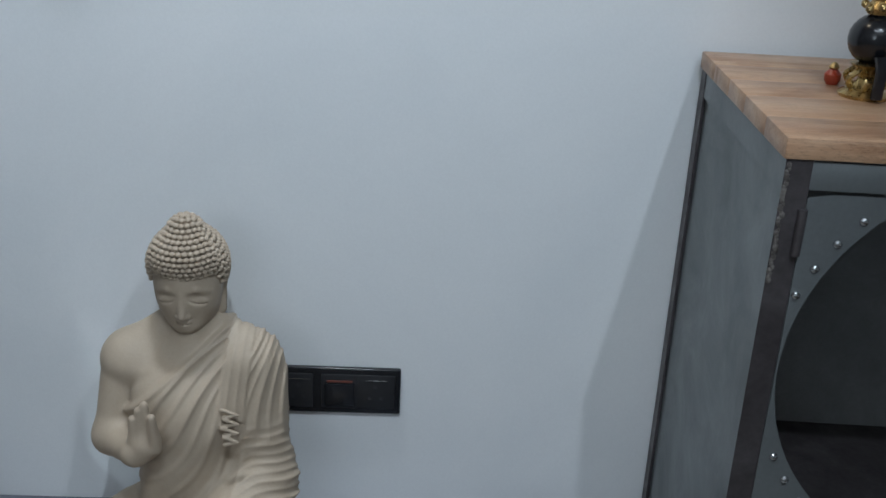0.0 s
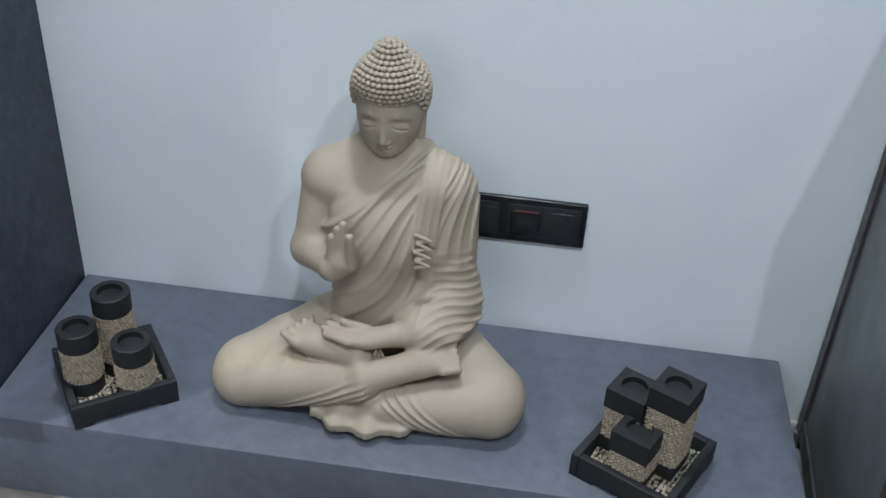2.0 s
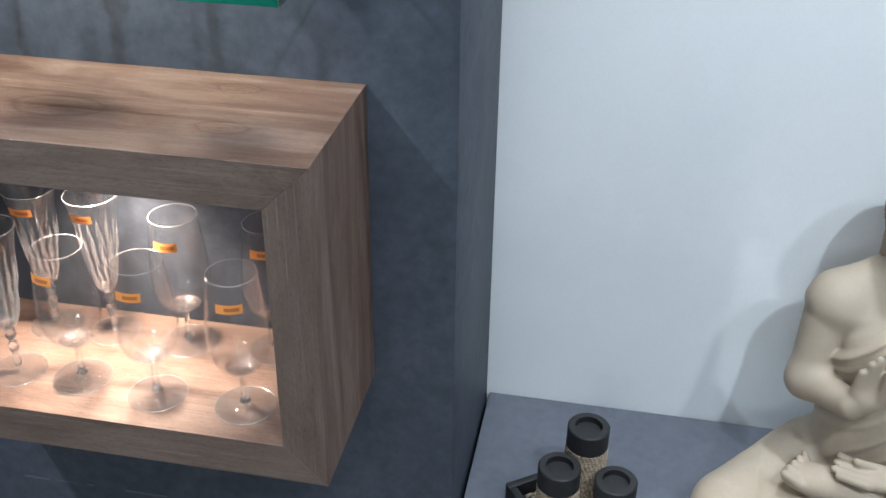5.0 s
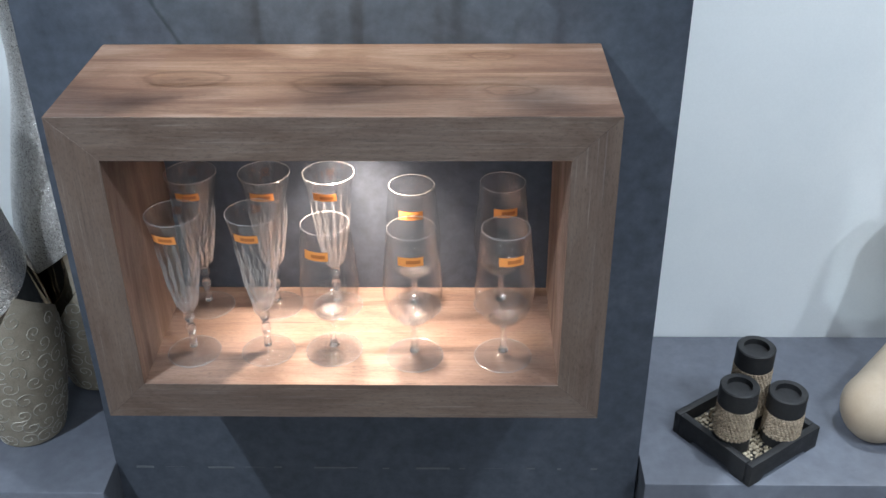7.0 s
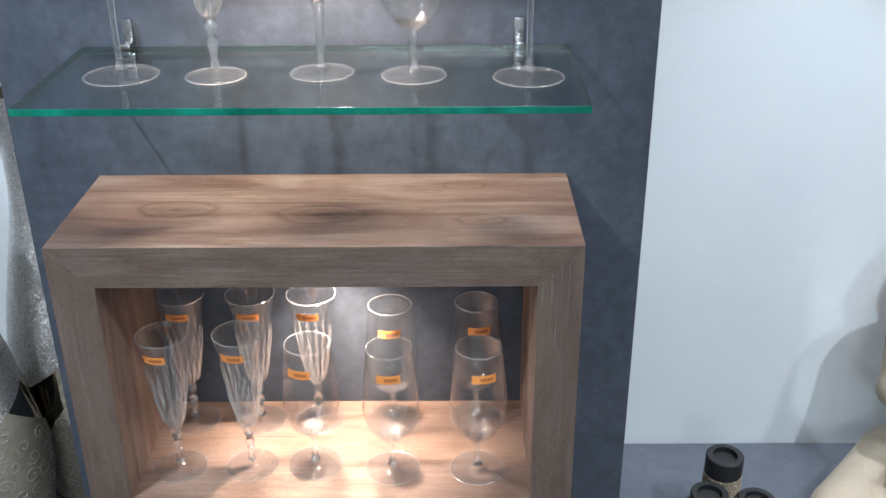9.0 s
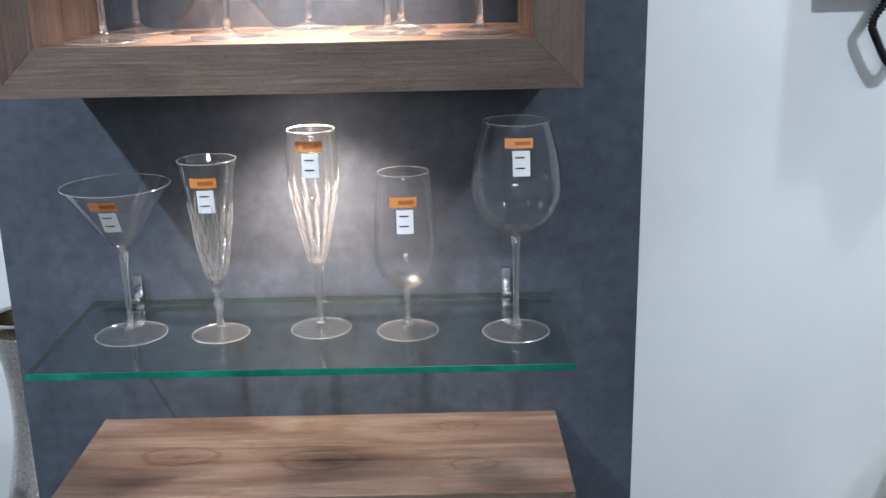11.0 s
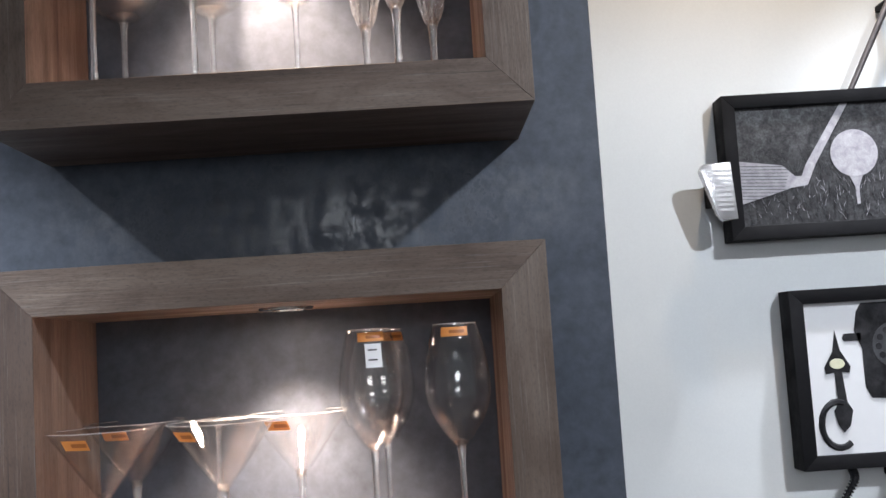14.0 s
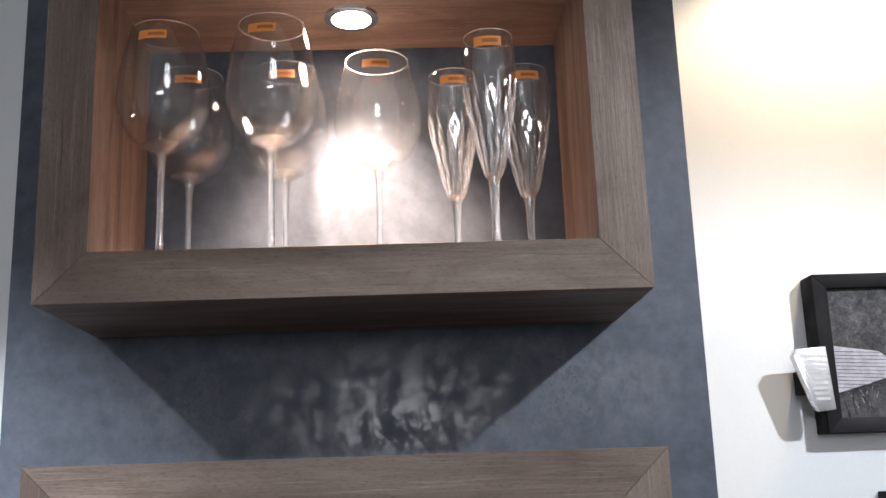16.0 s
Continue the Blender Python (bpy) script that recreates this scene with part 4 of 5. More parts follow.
def statue():
    verts, faces, count = [], [], 0
    for v, f in (statue_body(), statue_head()):
        verts.append(v)
        faces.append(f + count)
        count += len(v)
    # snail curls in rows over the crown and its top knot
    bm = bmesh.new()
    profile = [(0.0598, 0.548), (0.0622, 0.5585), (0.0632, 0.569), (0.0628, 0.5795), (0.0606, 0.590), (0.0566, 0.6005), (0.0505, 0.611), (0.0425, 0.6205), (0.0335, 0.629), (0.0275, 0.6375), (0.0225, 0.6465), (0.0145, 0.654), (0.005, 0.6575)]
    lathe([(0.05, 0.572)] + [(max(r - 0.004, 0), h) for r, h in profile if h > 0.575] + [(0, 0.656)], 40, bm=bm, at=(0.006, 0.092, 0))
    fine = curve_through(profile, 12)
    along = np.concatenate([[0], np.cumsum([math.dist(a, b) for a, b in zip(fine, fine[1:])])])
    rows = 13
    for n in range(rows):
        r, h = (float(np.interp(along[-1] * n / (rows - 1), along, [p[k] for p in fine])) for k in (0, 1))
        around = max(3, round(2 * math.pi * r / 0.0092))
        for k in range(around):
            a = 2 * math.pi * (k + 0.5 * (n % 2)) / around
            ahead = min(1.0, max(0.0, (-math.sin(a) - 0.2) / 0.45))
            lift = 0.033 * ahead * ahead * (3 - 2 * ahead) * (1 - n / rows)
            ball((0.006 + r * math.cos(a), 0.092 + 1.05 * r * math.sin(a), h + lift), 0.0061, bm, 1, (1.05, 1.05, 0.76))
    bm.verts.index_update()
    extra = np.array([v.co[:] for v in bm.verts])
    tri = [tuple(v.index + count for v in f.verts) for f in bm.faces]
    bm.free()
    # the head bows a little
    def bow(v):
        a, y, z = math.radians(9), v[:, 1] - 0.088, v[:, 2] - 0.56
        return np.stack([v[:, 0], 0.088 + y * math.cos(a) - z * math.sin(a), 0.564 + y * math.sin(a) + z * math.cos(a)], 1)

    every = np.concatenate([verts[0], bow(verts[1]), bow(extra)])
    me = bpy.data.meshes.new("statue")
    me.from_pydata(every.tolist(), [], [*np.concatenate(faces).tolist(), *tri])
    me.validate()
    me.polygons.foreach_set("use_smooth", [True] * len(me.polygons))
    me.materials.append(CLAY)
    ob = new("statue", me)
    ob.matrix_world = pose(1.155, 0.15, 0.1845)
    tagged(ob, "matt beige clay statue seated cross-legged on the plinth", "statue")


statue()


# ---- candle trays ----
def candle_tray(x, y, turn, square, cups, label):
    ob = thing("candle_tray", label, "tray", pose(x, y, 0.185, 0, 0, turn), "candle trays on the plinth")
    h, r, t = 0.0925, 0.048, 0.014
    foot = 0.03
    for k in range(4):
        bm = bmesh.new()
        w = h - 0.0002 if k % 2 == 0 else h - t - 0.0004
        outline = [(-w, r), (-w, 0), (-w + foot, 0), (-w + foot + 0.008, 0.011), (w - foot - 0.008, 0.011), (w - foot, 0), (w, 0), (w, r)]
        prism(outline, -h, -h + t, bm)
        bmesh.ops.bevel(bm, geom=bm.edges[:], offset=0.0015, segments=2, affect="EDGES", profile=0.5)
        bm.transform(Matrix.Rotation(math.pi / 2 * k, 4, "Z"))
        part("rim", bm, BLACK_WOOD, ob)
    part("base", block(-h + t, h - t, -h + t, h - t, 0.012, 0.020), BLACK_WOOD, ob)
    bm = bmesh.new()
    rng = random.Random(int(abs(x) * 1000))
    for i in range(-8, 9):
        for j in range(-8, 9):
            px, py = i * 0.0089 + rng.uniform(-0.002, 0.002), j * 0.0089 + rng.uniform(-0.002, 0.002)
            ball((px, py, 0.0225 + rng.uniform(-0.001, 0.002)), rng.uniform(0.0042, 0.0054), bm, 1, (rng.uniform(0.8, 1.25), rng.uniform(0.75, 1.15), 0.75))
    tagged(part("gravel", bm, PEBBLE, ob, "pale decorative gravel"), kind="stuff")
    for cx, cy, top in cups:
        holder = thing("candle_holder", ("square" if square else "round") + " black wooden candle holder wrapped in natural rope", "candle holder",
                       pose(x, y, 0.185, 0, 0, turn) @ pose(cx, cy, 0.026), "square candle holders" if square else "round candle holders")
        tall, w, cap = top - 0.026, 0.0335, 0.04
        low_band = 0.02 if tall < 0.12 else 0.028

        def body(z0, z1, half, hole=0.0):
            if not square:
                if hole:
                    return lathe([(0, z0), (half - 0.002, z0), (half, z0 + 0.002), (half, z1 - 0.002), (half - 0.002, z1), (hole, z1), (hole, z1 - 0.011), (0, z1 - 0.011)], 44)
                return lathe([(0, z0), (half, z0), (half, z1), (0, z1)], 40)
            if not hole:
                return block(-half, half, -half, half, z0, z1, 0.0015)
            bm = bmesh.new()
            ring = [bm.verts.new((hole * math.cos(a), hole * math.sin(a), z1)) for a in (2 * math.pi * (n + 0.5) / 32 for n in range(32))]
            pit = [bm.verts.new((v.co.x, v.co.y, z1 - 0.011)) for v in ring]
            rim = []
            for n in range(32):
                a = 2 * math.pi * (n + 0.5) / 32
                k = half / max(abs(math.cos(a)), abs(math.sin(a)))
                corner = n % 8 in (3, 4)
                rim.append((half * (1 if math.cos(a) > 0 else -1), half * (1 if math.sin(a) > 0 else -1)) if corner and n % 8 == 3 else (k * math.cos(a), k * math.sin(a)))
            top_ring = [bm.verts.new((*c, z1)) for c in rim]
            low_ring = [bm.verts.new((*c, z0)) for c in rim]
            for n in range(32):
                k = (n + 1) % 32
                bm.faces.new((ring[n], ring[k], top_ring[k], top_ring[n]))
                bm.faces.new((top_ring[n], top_ring[k], low_ring[k], low_ring[n]))
                bm.faces.new((pit[n], pit[k], ring[k], ring[n]))
            bm.faces.new(pit)
            bm.faces.new(low_ring[::-1])
            return bm

        part("base_band", body(0, low_band, w), BLACK_WOOD, holder)
        part("cup", body(tall - cap, tall, w + 0.0012, 0.0225), BLACK_WOOD, holder, "black cup with a round hollow")
        turns = max(4, round((tall - cap - low_band) / 0.0052))
        z0, dz = low_band, (tall - cap - low_band) / turns
        bm = bmesh.new()
        for n in range(turns):
            z = z0 + dz * (n + 0.5)
            ring, girth = [], []
            for a in (2 * math.pi * m / 120 for m in range(120)):
                girth.append(dz * (0.5 + 0.16 * math.sin(a * 30 + n * 1.9)))
                k = w - 0.0012
                if square:
                    c, s = math.cos(a), math.sin(a)
                    k = (w - 0.0012) / (abs(c) ** 9 + abs(s) ** 9) ** (1 / 9)
                twist = 0.0007 * math.sin(a * 30 + n * 1.9)
                ring.append(((k + twist) * math.cos(a), (k + twist) * math.sin(a), z + 0.0008 * math.sin(a + n * 1.7)))
            tube(ring + ring[:1], girth + girth[:1], 5, bm, False)
        part("rope_wrap", bm, ROPE, holder, "natural twisted rope wrap")
    return ob


candle_tray(0.686, 0.072, 36, False, [(0.0175, 0.020, 0.195), (-0.0525, -0.0095, 0.159), (0.029, -0.054, 0.135)], "black wooden tray with three round rope-wrapped candle holders")
candle_tray(1.65, 0.043, 62, True, [(0.006, 0.042, 0.16), (0.008, -0.03, 0.2), (-0.0445, 0.0, 0.125)], "black wooden tray with three square rope-wrapped candle holders")


# ---- vases on the other plinth ----
def vase(x, y, height, wide, label, turn, dark=False):
    ob = thing("vase", label, "vase", pose(x, y, 0.185, 0, 0, turn), "vases on the plinth")
    outline = curve_through([(0.62, 0.0), (0.66, 0.012), (0.82, 0.11), (0.97, 0.24), (1.0, 0.33), (0.93, 0.45), (0.72, 0.58), (0.50, 0.70), (0.42, 0.79), (0.45, 0.89), (0.57, 0.975), (0.60, 1.0)], 6)
    outer = [(r * wide, h * height) for r, h in outline]

    def cover(z):
        return float(np.interp(z, [p[1] for p in outer], [p[0] for p in outer]))

    if dark:
        part("body", lathe([(0, 0)] + outer + [(outer[-1][0] - 0.006, height + 0.002)] + [(r - 0.008, h) for r, h in outer[::-1]], 56), BROWN_GLAZE, ob)
        return ob
    part("mouth_rim", tube([(outer[-1][0] * math.cos(a), outer[-1][0] * math.sin(a), height + 0.001) for a in (2 * math.pi * n / 56 for n in range(57))], 0.0042, 8, None, False), CHROME, ob, "polished silver rim")
    shell = part("body", lathe([(0, 0)] + outer + [(outer[-1][0] - 0.003, height + 0.003)] + [(r - 0.007, h) for r, h in outer[::-1][:30]], 72), MIRROR_GOLD, ob, "mirror-bright bronze glaze")

    def sheath(low_cut, high_cut, off, material, name, label):
        bm = bmesh.new()
        columns = []
        for n in range(96):
            a = 2 * math.pi * n / 96
            lo, hi = low_cut(a), high_cut(a)
            column = []
            for k in range(31):
                z = lo + (hi - lo) * k / 30
                r = cover(z) + off
                column.append(bm.verts.new((r * math.cos(a), r * math.sin(a), z)))
            inner = [bm.verts.new((cover(z) * math.cos(a), cover(z) * math.sin(a), z)) for z in (lo, hi)]
            columns.append([inner[0], *column, inner[1]])
        for a, b in zip(columns, columns[1:] + columns[:1]):
            for k in range(32):
                bm.faces.new((a[k], b[k], b[k + 1], a[k + 1]))
        return part(name, bm, material, ob, label)

    def front(a):
        return (a + 1.1 + math.pi) % (2 * math.pi) - math.pi

    def glitter_edge(a):
        return (0.475 + 0.085 * front(a)) * height

    def sand_edge(a):
        b = front(a) - 0.35
        return max(0.515 + (0.165 * b if b < 0 else -0.1 * b), 0.12) * height

    sheath(glitter_edge, lambda a: height * 0.972, 0.0022, GLITTER, "glitter_coat", "crushed silver glitter coat")
    base = sheath(lambda a: 0.004, sand_edge, 0.0035, SAND, "sand_coat", "beige sand-textured coat with raised curls")
    rng = random.Random(int(abs(x) * 997))
    bm = bmesh.new()
    for n in range(180):
        row = n // 15
        a = 2 * math.pi * (n % 15 + 0.5 * (row % 2) + rng.uniform(-0.2, 0.2)) / 15
        z = 0.024 + row * 0.034 + rng.uniform(-0.004, 0.004)
        if z > sand_edge(a) - 0.02:
            continue
        flip, size = rng.choice((-1, 1)), rng.uniform(0.0095, 0.0125)
        pts = []
        for k in range(15):
            b = k / 14 * 7.6
            r = size * (1.45 - 0.15 * b)
            zz = z + r * math.sin(b + n)
            aa = a + flip * r * math.cos(b + n) / cover(z)
            rr = cover(max(zz, 0.002)) + 0.0037
            pts.append((rr * math.cos(aa), rr * math.sin(aa), zz))
        tube(pts, 0.001, 5, bm)
    tagged(part("curl_pattern", bm, CURL, base, "raised silver curls"), kind="stuff")
    return ob


vase(-0.665, 0.095, 0.65, 0.09, "hourglass vase with silver glitter neck and beige curled base", 0)
vase(-0.575, 0.27, 0.88, 0.105, "tall hourglass vase with silver glitter neck behind the others", 40)
vase(-0.862, 0.10, 0.6, 0.085, "dark brown glazed vase", 0, True)


# ---- socket plate ----
plate = thing("socket_plate", "black glossy wall plate with switch and sockets", "socket", pose(1.3995, WALL_Y, 0.4455))
part("frame", block(-0.1125, 0.1125, -0.011, -0.0005, -0.048, 0.048, 0.0035, segments=3), PLASTIC, plate)
for cx, w, kind in ((-0.078, 0.026, "socket"), (-0.002, 0.034, "switch"), (0.066, 0.036, "socket")):
    piece = part(kind, block(cx - w, cx + w, -0.0135, -0.0105, -0.036, 0.036, 0.002), DIM_PLASTIC, plate, "black " + kind)
    if kind == "switch":
        part("rocker", block(cx - w + 0.006, cx + w - 0.006, -0.0165, -0.0133, -0.03, 0.018, 0.0025), PLASTIC, piece)
        part("indicator", block(cx - 0.024, cx + 0.024, -0.0148, -0.0133, 0.0195, 0.0235, 0.0005), MARK, piece, "dim red strip")
    else:
        for px, pz, r in ((0, 0.012, 0.0042), (-0.011, -0.012, 0.0032), (0.011, -0.012, 0.0032)):
            part("pin_hole", lathe([(r, 0), (r + 0.001, 0.0006), (r * 0.2, 0.0002), (0, 0.0002)], 16), INK, piece).matrix_local = pose(cx + px, -0.0136, pz, 90)
        part("indicator", block(cx - 0.02, cx + 0.02, -0.0142, -0.0133, 0.0245, 0.0255), RIVET, piece, "thin pale line")


# ---- steel cabinet ----
def steel_cabinet():
    x0, x1, y0, y1, top = 1.978, 2.622, -0.135, 0.38, 1.113
    ob = thing("steel_cabinet", "industrial gunmetal steel cabinet with riveted round opening and wooden top", "cabinet", pose(1.968, -0.134, 0, 0, 0, -3) @ pose((x1 - x0) / 2, (y1 - y0) / 2, 0))
    w, d, leg = (x1 - x0) / 2, (y1 - y0) / 2, 0.033
    rng = random.Random(4)
    edges = [-d, -d * 0.62, -d * 0.18, d * 0.2, d * 0.6, d]
    for a, b in zip(edges, edges[1:]):
        part("top_plank", block(-w - 0.004, w + 0.004, a + 0.0004 - (0.004 if a == -d else 0), b - 0.0004, top - 0.027, top, 0.0018), MANGO, ob)
    for sx in (-1, 1):
        for sy in (-1, 1):
            bm = prism([(sx * w, 0.0), (sx * (w - leg), 0.0), (sx * (w - leg), top - 0.028), (sx * w, top - 0.028)], sy * d, sy * (d - 0.005))
            block(*sorted((sx * w, sx * (w - 0.005))), *sorted((sy * (d - 0.0051), sy * (d - leg))), 0.0, top - 0.028, bm=bm)
            bmesh.ops.recalc_face_normals(bm, faces=bm.faces)
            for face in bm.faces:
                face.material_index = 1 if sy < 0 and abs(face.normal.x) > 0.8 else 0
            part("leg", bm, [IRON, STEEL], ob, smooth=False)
            part("foot_bolt", lathe([(0, 0), (0.006, 0.001), (0.006, 0.006), (0, 0.008)], 12, at=(sx * (w + 0.0), sy * (d - 0.02), 0.03)), RIVET, ob)
        part("side_panel", block(*sorted((sx * (w - 0.006), sx * (w - 0.010))), -d + 0.006, d - 0.006, 0.075, top - 0.03), STEEL, ob)
        for z in (0.055, top - 0.05):
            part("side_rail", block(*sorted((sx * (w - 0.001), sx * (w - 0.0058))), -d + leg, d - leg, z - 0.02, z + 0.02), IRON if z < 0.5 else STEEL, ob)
    part("back_panel", block(-w + 0.01, w - 0.01, d - 0.012, d - 0.008, 0.075, top - 0.03), INNER_STEEL, ob)
    part("bottom_panel", block(-w + 0.011, w - 0.011, -d + 0.006, d - 0.013, 0.075, 0.085), INNER_STEEL, ob)
    part("inner_shelf", block(-w + 0.011, w - 0.011, -d + 0.05, d - 0.013, 0.42, 0.43), IRON, ob)
    part("front_rail", block(-w + leg, w - leg, -d + 0.001, -d + 0.006, top - 0.066, top - 0.03, 0.001), STEEL, ob)
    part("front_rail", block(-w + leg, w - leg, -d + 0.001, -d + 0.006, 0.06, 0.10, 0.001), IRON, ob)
    # door sheet with a round opening and a ring of rivets
    centre, radius, half = 0.802, 0.2855, w - leg - 0.001
    door = part("door", bmesh.new(), STEEL, ob, "grey steel door sheet with a round opening")
    bm = bmesh.new()
    lo, hi = 0.105, top - 0.07
    count = 96
    front, back = [], []
    for y in (-d - 0.0005, -d + 0.0005):
        inner, outer = [], []
        for n in range(count):
            a = 2 * math.pi * (n + 0.5) / count
            c, s = math.cos(a), math.sin(a)
            inner.append(bm.verts.new((radius * c, y, centre + radius * s)))
            k = min(half / abs(c), ((hi - centre) if s > 0 else (centre - lo)) / abs(s))
            outer.append(bm.verts.new((k * c, y, centre + k * s)))
        for n in range(count):
            k = (n + 1) % count
            bm.faces.new((inner[n], inner[k], outer[k], outer[n]))
        front.append(inner)
        back.append(outer)
    for n in range(count):
        k = (n + 1) % count
        bm.faces.new((front[0][n], front[0][k], front[1][k], front[1][n]))
        bm.faces.new((back[0][n], back[0][k], back[1][k], back[1][n]))
    door.data = mesh_of("door", bm, STEEL, False)
    for n in range(46):
        a = 2 * math.pi * (n + 0.35) / 46
        if abs(0.300 * math.cos(a)) > half - 0.004:
            continue
        rivet = part("rivet", lathe([(0, 0.0048), (0.0032, 0.004), (0.0058, 0.0015), (0.0062, 0.0), (0, 0)], 12), RIVET, door, "bright domed rivet")
        rivet.matrix_local = pose(0.300 * math.cos(a), -d - 0.0006, centre + 0.300 * math.sin(a), 90)
    for z in (top - 0.12, 0.2):
        part("hinge", tube([(-w + 0.03, -d - 0.003, z - 0.03), (-w + 0.03, -d - 0.003, z + 0.03)], 0.006, 12), IRON, door, "dark weld-worn hinge")
    bead = random.Random(12)
    bm = bmesh.new()
    for n in range(34):
        ball((-w + 0.004 + bead.uniform(-0.0015, 0.0025), -d - 0.0005, top - 0.035 - 0.0046 * n), bead.uniform(0.0022, 0.0042), bm, 1, (1, 0.6, 1.3))
    part("weld_seam", bm, WELD, ob, "rough worn weld bead")
    part("cross_bar", tube([(-w + 0.02, -d + 0.06, 0.52), (w - 0.02, -d + 0.06, 0.60)], 0.008, 8), IRON, ob)
    part("cross_bar", tube([(-w + 0.02, d - 0.12, 0.36), (w - 0.02, d - 0.12, 0.36)], 0.008, 8), IRON, ob)


steel_cabinet()

ornament = thing("ornament", "black ball ornament on a gilded scroll foot", "ornament", pose(2.146, 0.095, 1.113))
bm = lathe([(0, 0), (0.034, 0), (0.036, 0.005), (0.028, 0.010), (0.018, 0.014), (0.012, 0.026), (0.018, 0.040), (0.026, 0.046), (0, 0.05)], 28)
foot = part("foot", bm, GOLD, ornament, "gilded scroll foot")
for n in range(6):
    a = n * math.pi / 3
    part("scroll", tube([((0.012 + 0.018 * math.sin(k * 0.55)) * math.cos(a + 0.1 * k), (0.012 + 0.018 * math.sin(k * 0.55)) * math.sin(a + 0.1 * k), 0.008 + 0.006 * k) for k in range(7)], 0.0042, 6), GOLD, foot)
part("ball", ball((0, 0, 0.080), 0.035, None, 3), PLASTIC, ornament, "glossy black ball")
part("pendant", tube([(0.0, -0.036, 0.062), (0.001, -0.041, 0.04), (0.0, -0.041, 0.006)], [0.010, 0.008, 0.008], 10), PLASTIC, ornament, "black hanging drop")
bm = lathe([(0, 0.112), (0.016, 0.114), (0.02, 0.122), (0.012, 0.132), (0.018, 0.144), (0.022, 0.156), (0.012, 0.171), (0, 0.176)], 24)
for n in range(7):
    a = n * 2 * math.pi / 7
    ball((0.02 * math.cos(a), 0.02 * math.sin(a), 0.122 + 0.004 * (n % 2)), 0.0065, bm, 1)
part("finial", bm, GOLD, ornament, "gilded leafy finial")
part("crown", ball((0, 0, 0.19), 0.024, None, 3), PLASTIC, ornament, "small glossy black ball")
bead = thing("ornament", "small red and gold lacquer ornament", "ornament", pose(2.128, 0.168, 1.113))
part("body", lathe([(0, 0), (0.008, 0), (0.012, 0.007), (0.012, 0.015), (0.006, 0.022), (0, 0.023)], 20), RED, bead)
part("cap", lathe([(0.006, 0.0225), (0.008, 0.0248), (0.004, 0.031), (0, 0.033)], 16), GOLD, bead)


# ---- framed pictures ----
def picture_frame(name, label, x0, x1, z0, z1, wide):
    ob = thing(name, label, "picture", pose((x0 + x1) / 2, WALL_Y - 0.001, (z0 + z1) / 2), "framed pictures on the wall")
    w, h, deep, t = (x1 - x0) / 2, (z1 - z0) / 2, 0.056, wide
    for a in ([(-w, h), (w, h), (w - t, h - t), (-w + t, h - t)], [(-w, -h), (w, -h), (w - t, -h + t), (-w + t, -h + t)],
              [(-w, -h), (-w, h), (-w + t, h - t), (-w + t, -h + t)], [(w, -h), (w, h), (w - t, h - t), (w - t, -h + t)]):
        bm = prism(a, -deep, -0.001)
        bmesh.ops.bevel(bm, geom=bm.edges[:], offset=0.0012, segments=2, affect="EDGES", profile=0.5)
        part("frame_side", bm, FRAME, ob)
    return ob, w - t, h - t


def sheet(outline, y, bm=None):
    return prism(outline, y - 0.0005, y, bm)


def oval(cx, cz, rx, rz, n=40):
    return [(cx + rx * math.cos(2 * math.pi * k / n), cz + rz * math.sin(2 * math.pi * k / n)) for k in range(n)]


ob, w, h = picture_frame("picture", "black framed monochrome photograph of a golf ball and club", 0.775, 1.14, 2.036, 2.310, 0.025)
cx, cz = 0.9575, 2.173
back = part("photo", sheet([(-w, -h), (w, -h), (w, h), (-w, h)], -0.044), PHOTO, ob, "monochrome print of a lawn", False)
part("photo_ball", sheet(oval(1.021 - cx, 2.189 - cz, 0.045, 0.045), -0.046), PHOTO_PALE, back, "pale golf ball in the print", False)
part("photo_tee", sheet([(1.008 - cx, 2.147 - cz), (1.034 - cx, 2.147 - cz), (1.025 - cx, 2.125 - cz), (1.024 - cx, 2.092 - cz), (1.018 - cx, 2.092 - cz), (1.017 - cx, 2.125 - cz)], -0.0455), PHOTO_PALE, back, smooth=False)
part("photo_club", sheet([(-w, 0.012), (-0.075, 0.0), (-0.052, -0.022), (-0.04, -0.022), (-0.03, 0.0), (0.045, h), (0.06, h), (-0.012, -0.002), (-0.03, -0.04), (-0.06, -0.043), (-0.1, -0.055), (-w, -0.07)], -0.0465), PHOTO_PALE, back, "pale club head and shaft in the print", False)
rng = random.Random(31)
for name, material, count, lo, hi in (("pale_grass", PHOTO_SKY, 420, -h, 0.02), ("bright_grass", PHOTO_PALE, 90, -h, -0.03), ("dark_grass", PHOTO_BLACK, 260, -h, 0.03)):
    bm = bmesh.new()
    for n in range(count):
        bx, bz, lean, tall = rng.uniform(-w + 0.012, w - 0.012), rng.uniform(lo, hi), rng.uniform(-0.008, 0.008), rng.uniform(0.006, 0.016)
        sheet([(bx, bz), (bx + 0.0011, bz), (bx + lean, min(bz + tall, h - 0.002))], -0.0449, bm)
    tagged(part(name, bm, material, back, "blades of grass in the print", False), kind="stuff")
for n in range(11):
    z = 0.006 - 0.0062 * n
    part("photo_groove", sheet([(-w + 0.002, z - 0.0035), (-0.062 - 0.0015 * n, z - 0.008), (-0.062 - 0.0015 * n, z - 0.009), (-w + 0.002, z - 0.0046)], -0.0472), PHOTO_SKY, back, smooth=False)
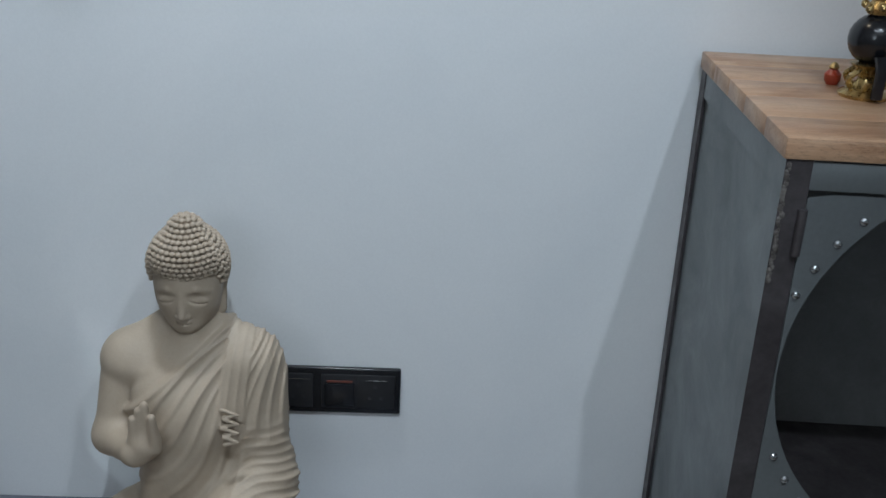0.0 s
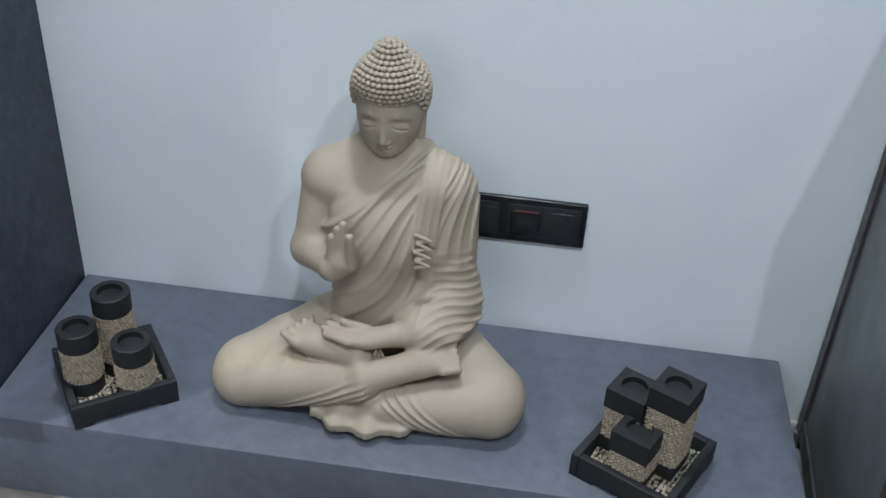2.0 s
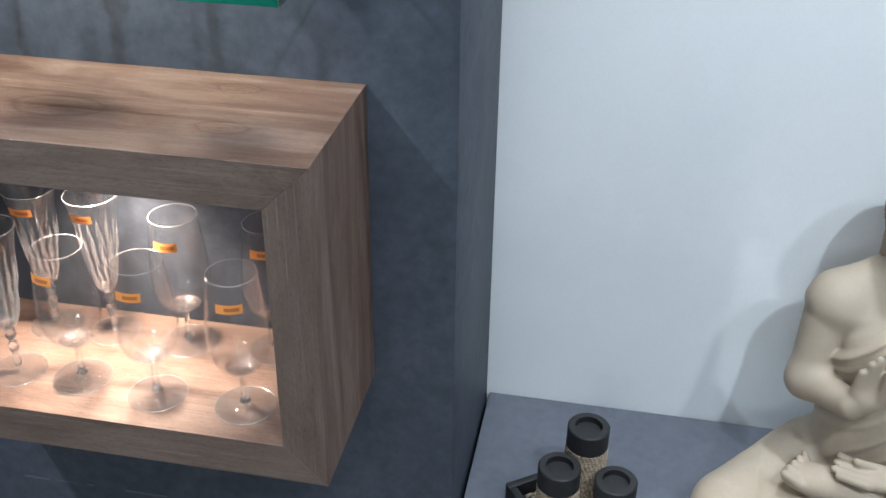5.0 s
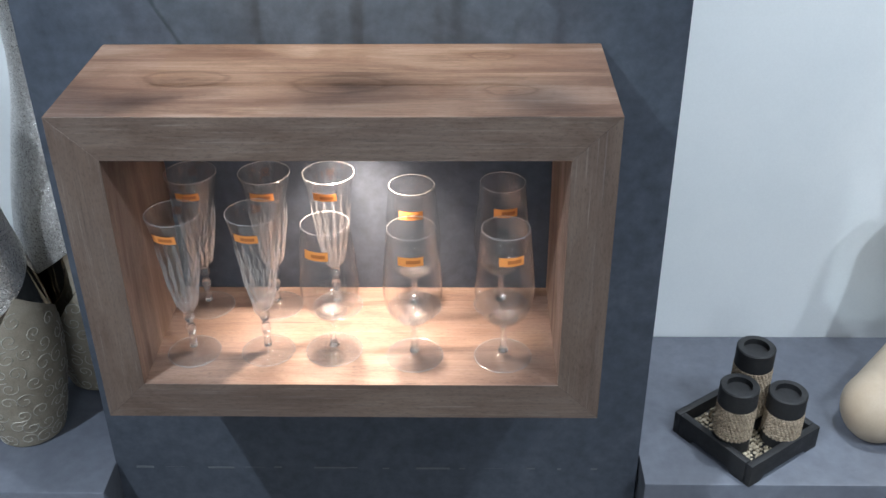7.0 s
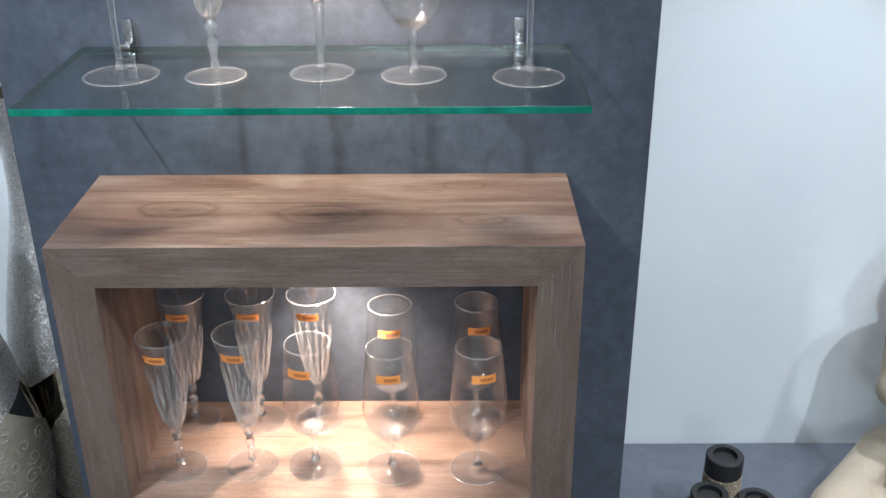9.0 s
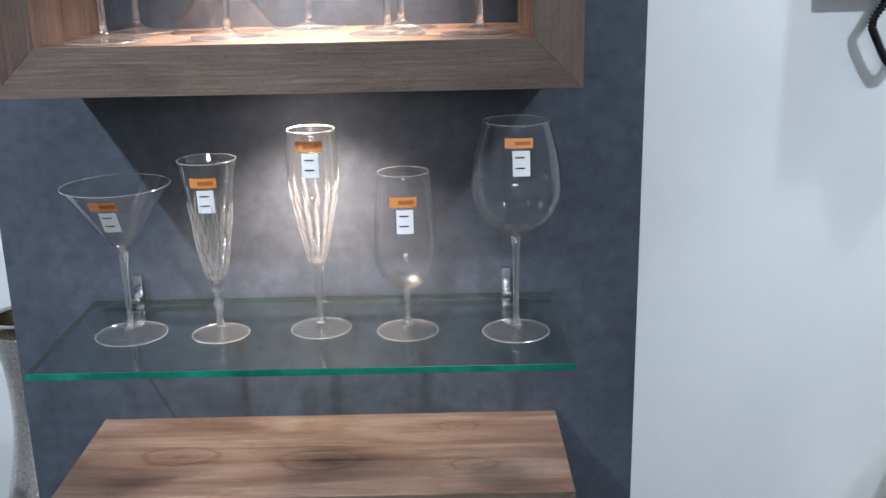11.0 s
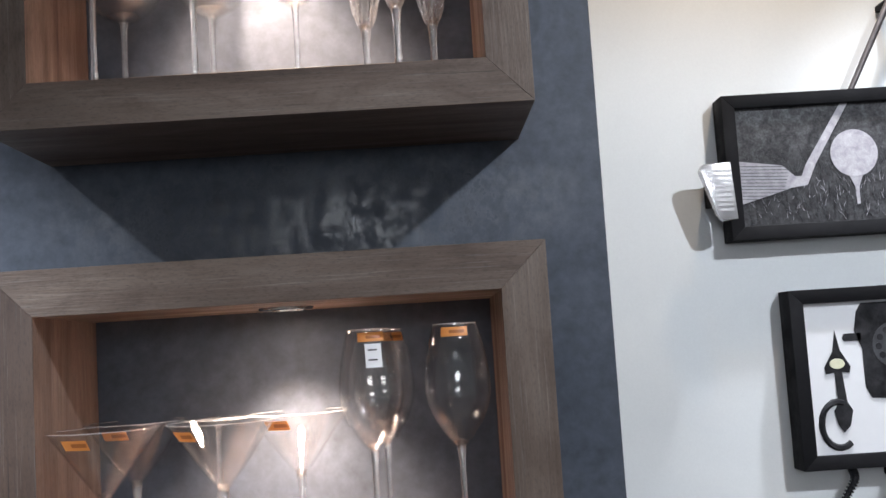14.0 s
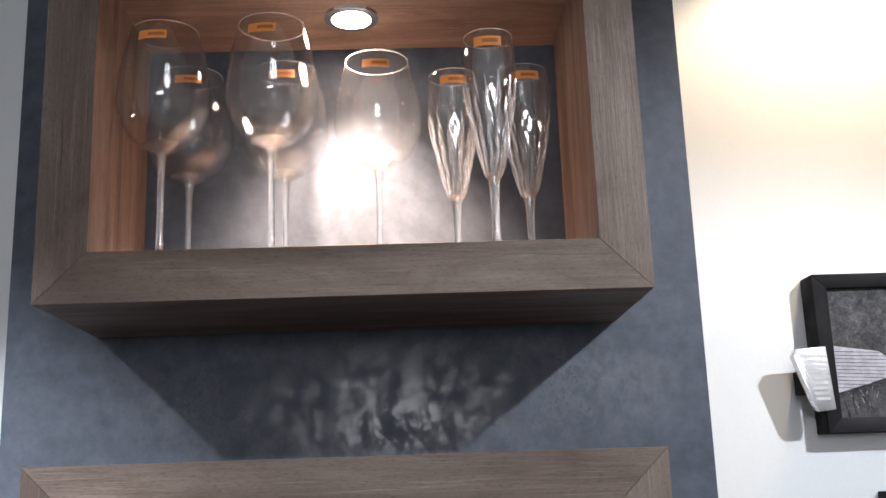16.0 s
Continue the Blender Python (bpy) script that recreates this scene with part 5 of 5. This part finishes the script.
club = thing("golf_club", "real golf club with silver head mounted behind the picture", "golf club", pose(0.75, WALL_Y - 0.075, 2.125))
bm = prism([(-0.028, 0.052), (0.024, 0.055), (0.03, -0.052), (0.003, -0.054), (-0.006, -0.046), (-0.034, 0.04)], -0.012, 0.006)
bmesh.ops.bevel(bm, geom=bm.edges[:], offset=0.002, segments=2, affect="EDGES", profile=0.5)
head = part("club_head", bm, SATIN, club, "grooved silver club head")
for k in range(9):
    part("groove", block(-0.024 + 0.0026 * k, 0.022, -0.0135, -0.0115, 0.036 - 0.009 * k, 0.041 - 0.009 * k), SATIN, head)
part("bracket", block(-0.006, 0.022, 0.006, 0.0735, -0.02, 0.02, 0.001), FRAME, club, "dark standoff to the wall")
part("shaft", tube([(0.278, 0.03, 0.186), (0.50, 0.03, 0.60)], [0.0055, 0.0075], 14), IRON, club, "dark tapered shaft")
part("shaft_bracket", block(0.36, 0.372, 0.03, 0.0735, 0.345, 0.357, 0.001), FRAME, club, "dark standoff to the wall")

ob, w, h = picture_frame("picture", "black framed print of an antique wall telephone", 0.868, 1.23, 1.607, 1.937, 0.026)
cx, cz = 1.049, 1.772
back = part("print", sheet([(-w, -h), (w, -h), (w, h), (-w, h)], -0.044), PHOTO_WHITE, ob, "white print", False)
part("phone_box", sheet([(-0.055, 0.12), (-0.045, 0.135), (0.08, 0.135), (0.095, 0.11), (0.085, -0.03), (0.07, -0.05), (-0.04, -0.04), (-0.05, -0.02), (-0.05, 0.05), (-0.062, 0.085)], -0.0455), PHOTO_BLACK, back, "dark telephone body in the print", False)
dial = part("phone_dial", sheet(oval(0.012, 0.055, 0.042, 0.042), -0.046), PHOTO_SKY, back, "grey dial in the print", False)
for k in range(10):
    a = k * 0.56 + 0.4
    part("dial_hole", sheet(oval(0.012 + 0.031 * math.cos(a), 0.055 + 0.031 * math.sin(a), 0.0062, 0.0062, 14), -0.0467), PHOTO_BLACK, dial, smooth=False)
part("phone_hook", sheet([(-0.05, 0.066), (-0.082, 0.066), (-0.086, 0.072), (-0.082, 0.08), (-0.05, 0.08)], -0.0455), PHOTO_BLACK, back, smooth=False)
hand = part("phone_receiver", sheet([(-0.099, 0.088), (-0.092, 0.05), (-0.075, 0.02), (-0.078, 0.008), (-0.092, 0.01), (-0.087, -0.045), (-0.078, -0.06), (-0.085, -0.088), (-0.098, -0.1), (-0.108, -0.085), (-0.113, -0.06), (-0.104, -0.045), (-0.106, 0.01), (-0.122, 0.008), (-0.124, 0.02), (-0.106, 0.05)], -0.0463), PHOTO_BLACK, back, "dark receiver in the print", False)
part("receiver_disc", sheet(oval(-0.0995, 0.026, 0.014, 0.0095), -0.0469), CREAM, hand, "cream disc", False)
loop = [(-0.10 + 0.032 * math.cos(a) - 0.006, -0.045, -0.085 + 0.042 * math.sin(a)) for a in (1.2 + k * 0.32 for k in range(14))]
part("photo_cord", tube(loop, 0.0062, 6), PHOTO_BLACK, back, "coiled cord in the print")

cord = thing("telephone_cord", "black coiled telephone cord hanging under the picture", "cord", pose(0.966, WALL_Y - 0.045, 1.607))
path = curve_through([(0.0, 0.02, -0.001), (-0.004, 0.0, -0.02), (-0.024, 0.0, -0.058), (-0.012, 0.0, -0.09), (0.006, 0.0, -0.122), (0.022, 0.0, -0.134), (0.034, 0.0, -0.118), (0.048, 0.0, -0.09), (0.07, 0.0, -0.04), (0.082, 0.0, -0.004), (0.086, 0.02, -0.001)], 10)
part("core", tube(path, 0.0052, 8), PLASTIC, cord)
coil, pts = [], [Vector(p) for p in path]
for n in range(len(pts) - 1):
    way = (pts[n + 1] - pts[n]).normalized()
    side = way.cross(Vector((0, 1, 0))).normalized()
    for k in range(10):
        a = 2 * math.pi * (n * 10 + k) / 14
        coil.append(pts[n].lerp(pts[n + 1], k / 10) + 0.0068 * (math.cos(a) * side + math.sin(a) * side.cross(way)))
part("coil", tube(coil, 0.0017, 5), PLASTIC, cord, "spiral coil")
part("wall_clip", block(0.07, 0.09, 0.01, 0.044, -0.02, -0.008, 0.001), FRAME, cord)
for eye, target, *_ in SPOTS:
    can = thing("ceiling_spotlight", "white ceiling spotlight can", "lamp", pose(eye[0], eye[1], CEIL), "ceiling spotlights")
    part("can", lathe([(0.046, -0.001), (0.055, -0.001), (0.055, -0.022), (0.046, -0.022), (0.046, -0.001)], 28), CEILING, can)
for x in (-2.4, -0.5, 1.2, 3.1):
    for y in (-2.5, -3.9):
        can = thing("ceiling_downlight", "small lit downlight recessed in the ceiling", "lamp", pose(x, y, CEIL), "ceiling downlights")
        part("trim", lathe([(0.031, -0.001), (0.045, -0.001), (0.045, -0.006), (0.031, -0.006), (0.031, -0.001)], 28), CEILING, can)
        part("lamp_face", lathe([(0, -0.002), (0.03, -0.002)], 28), DOWNLIGHT, can, "lit lamp face", smooth=False)
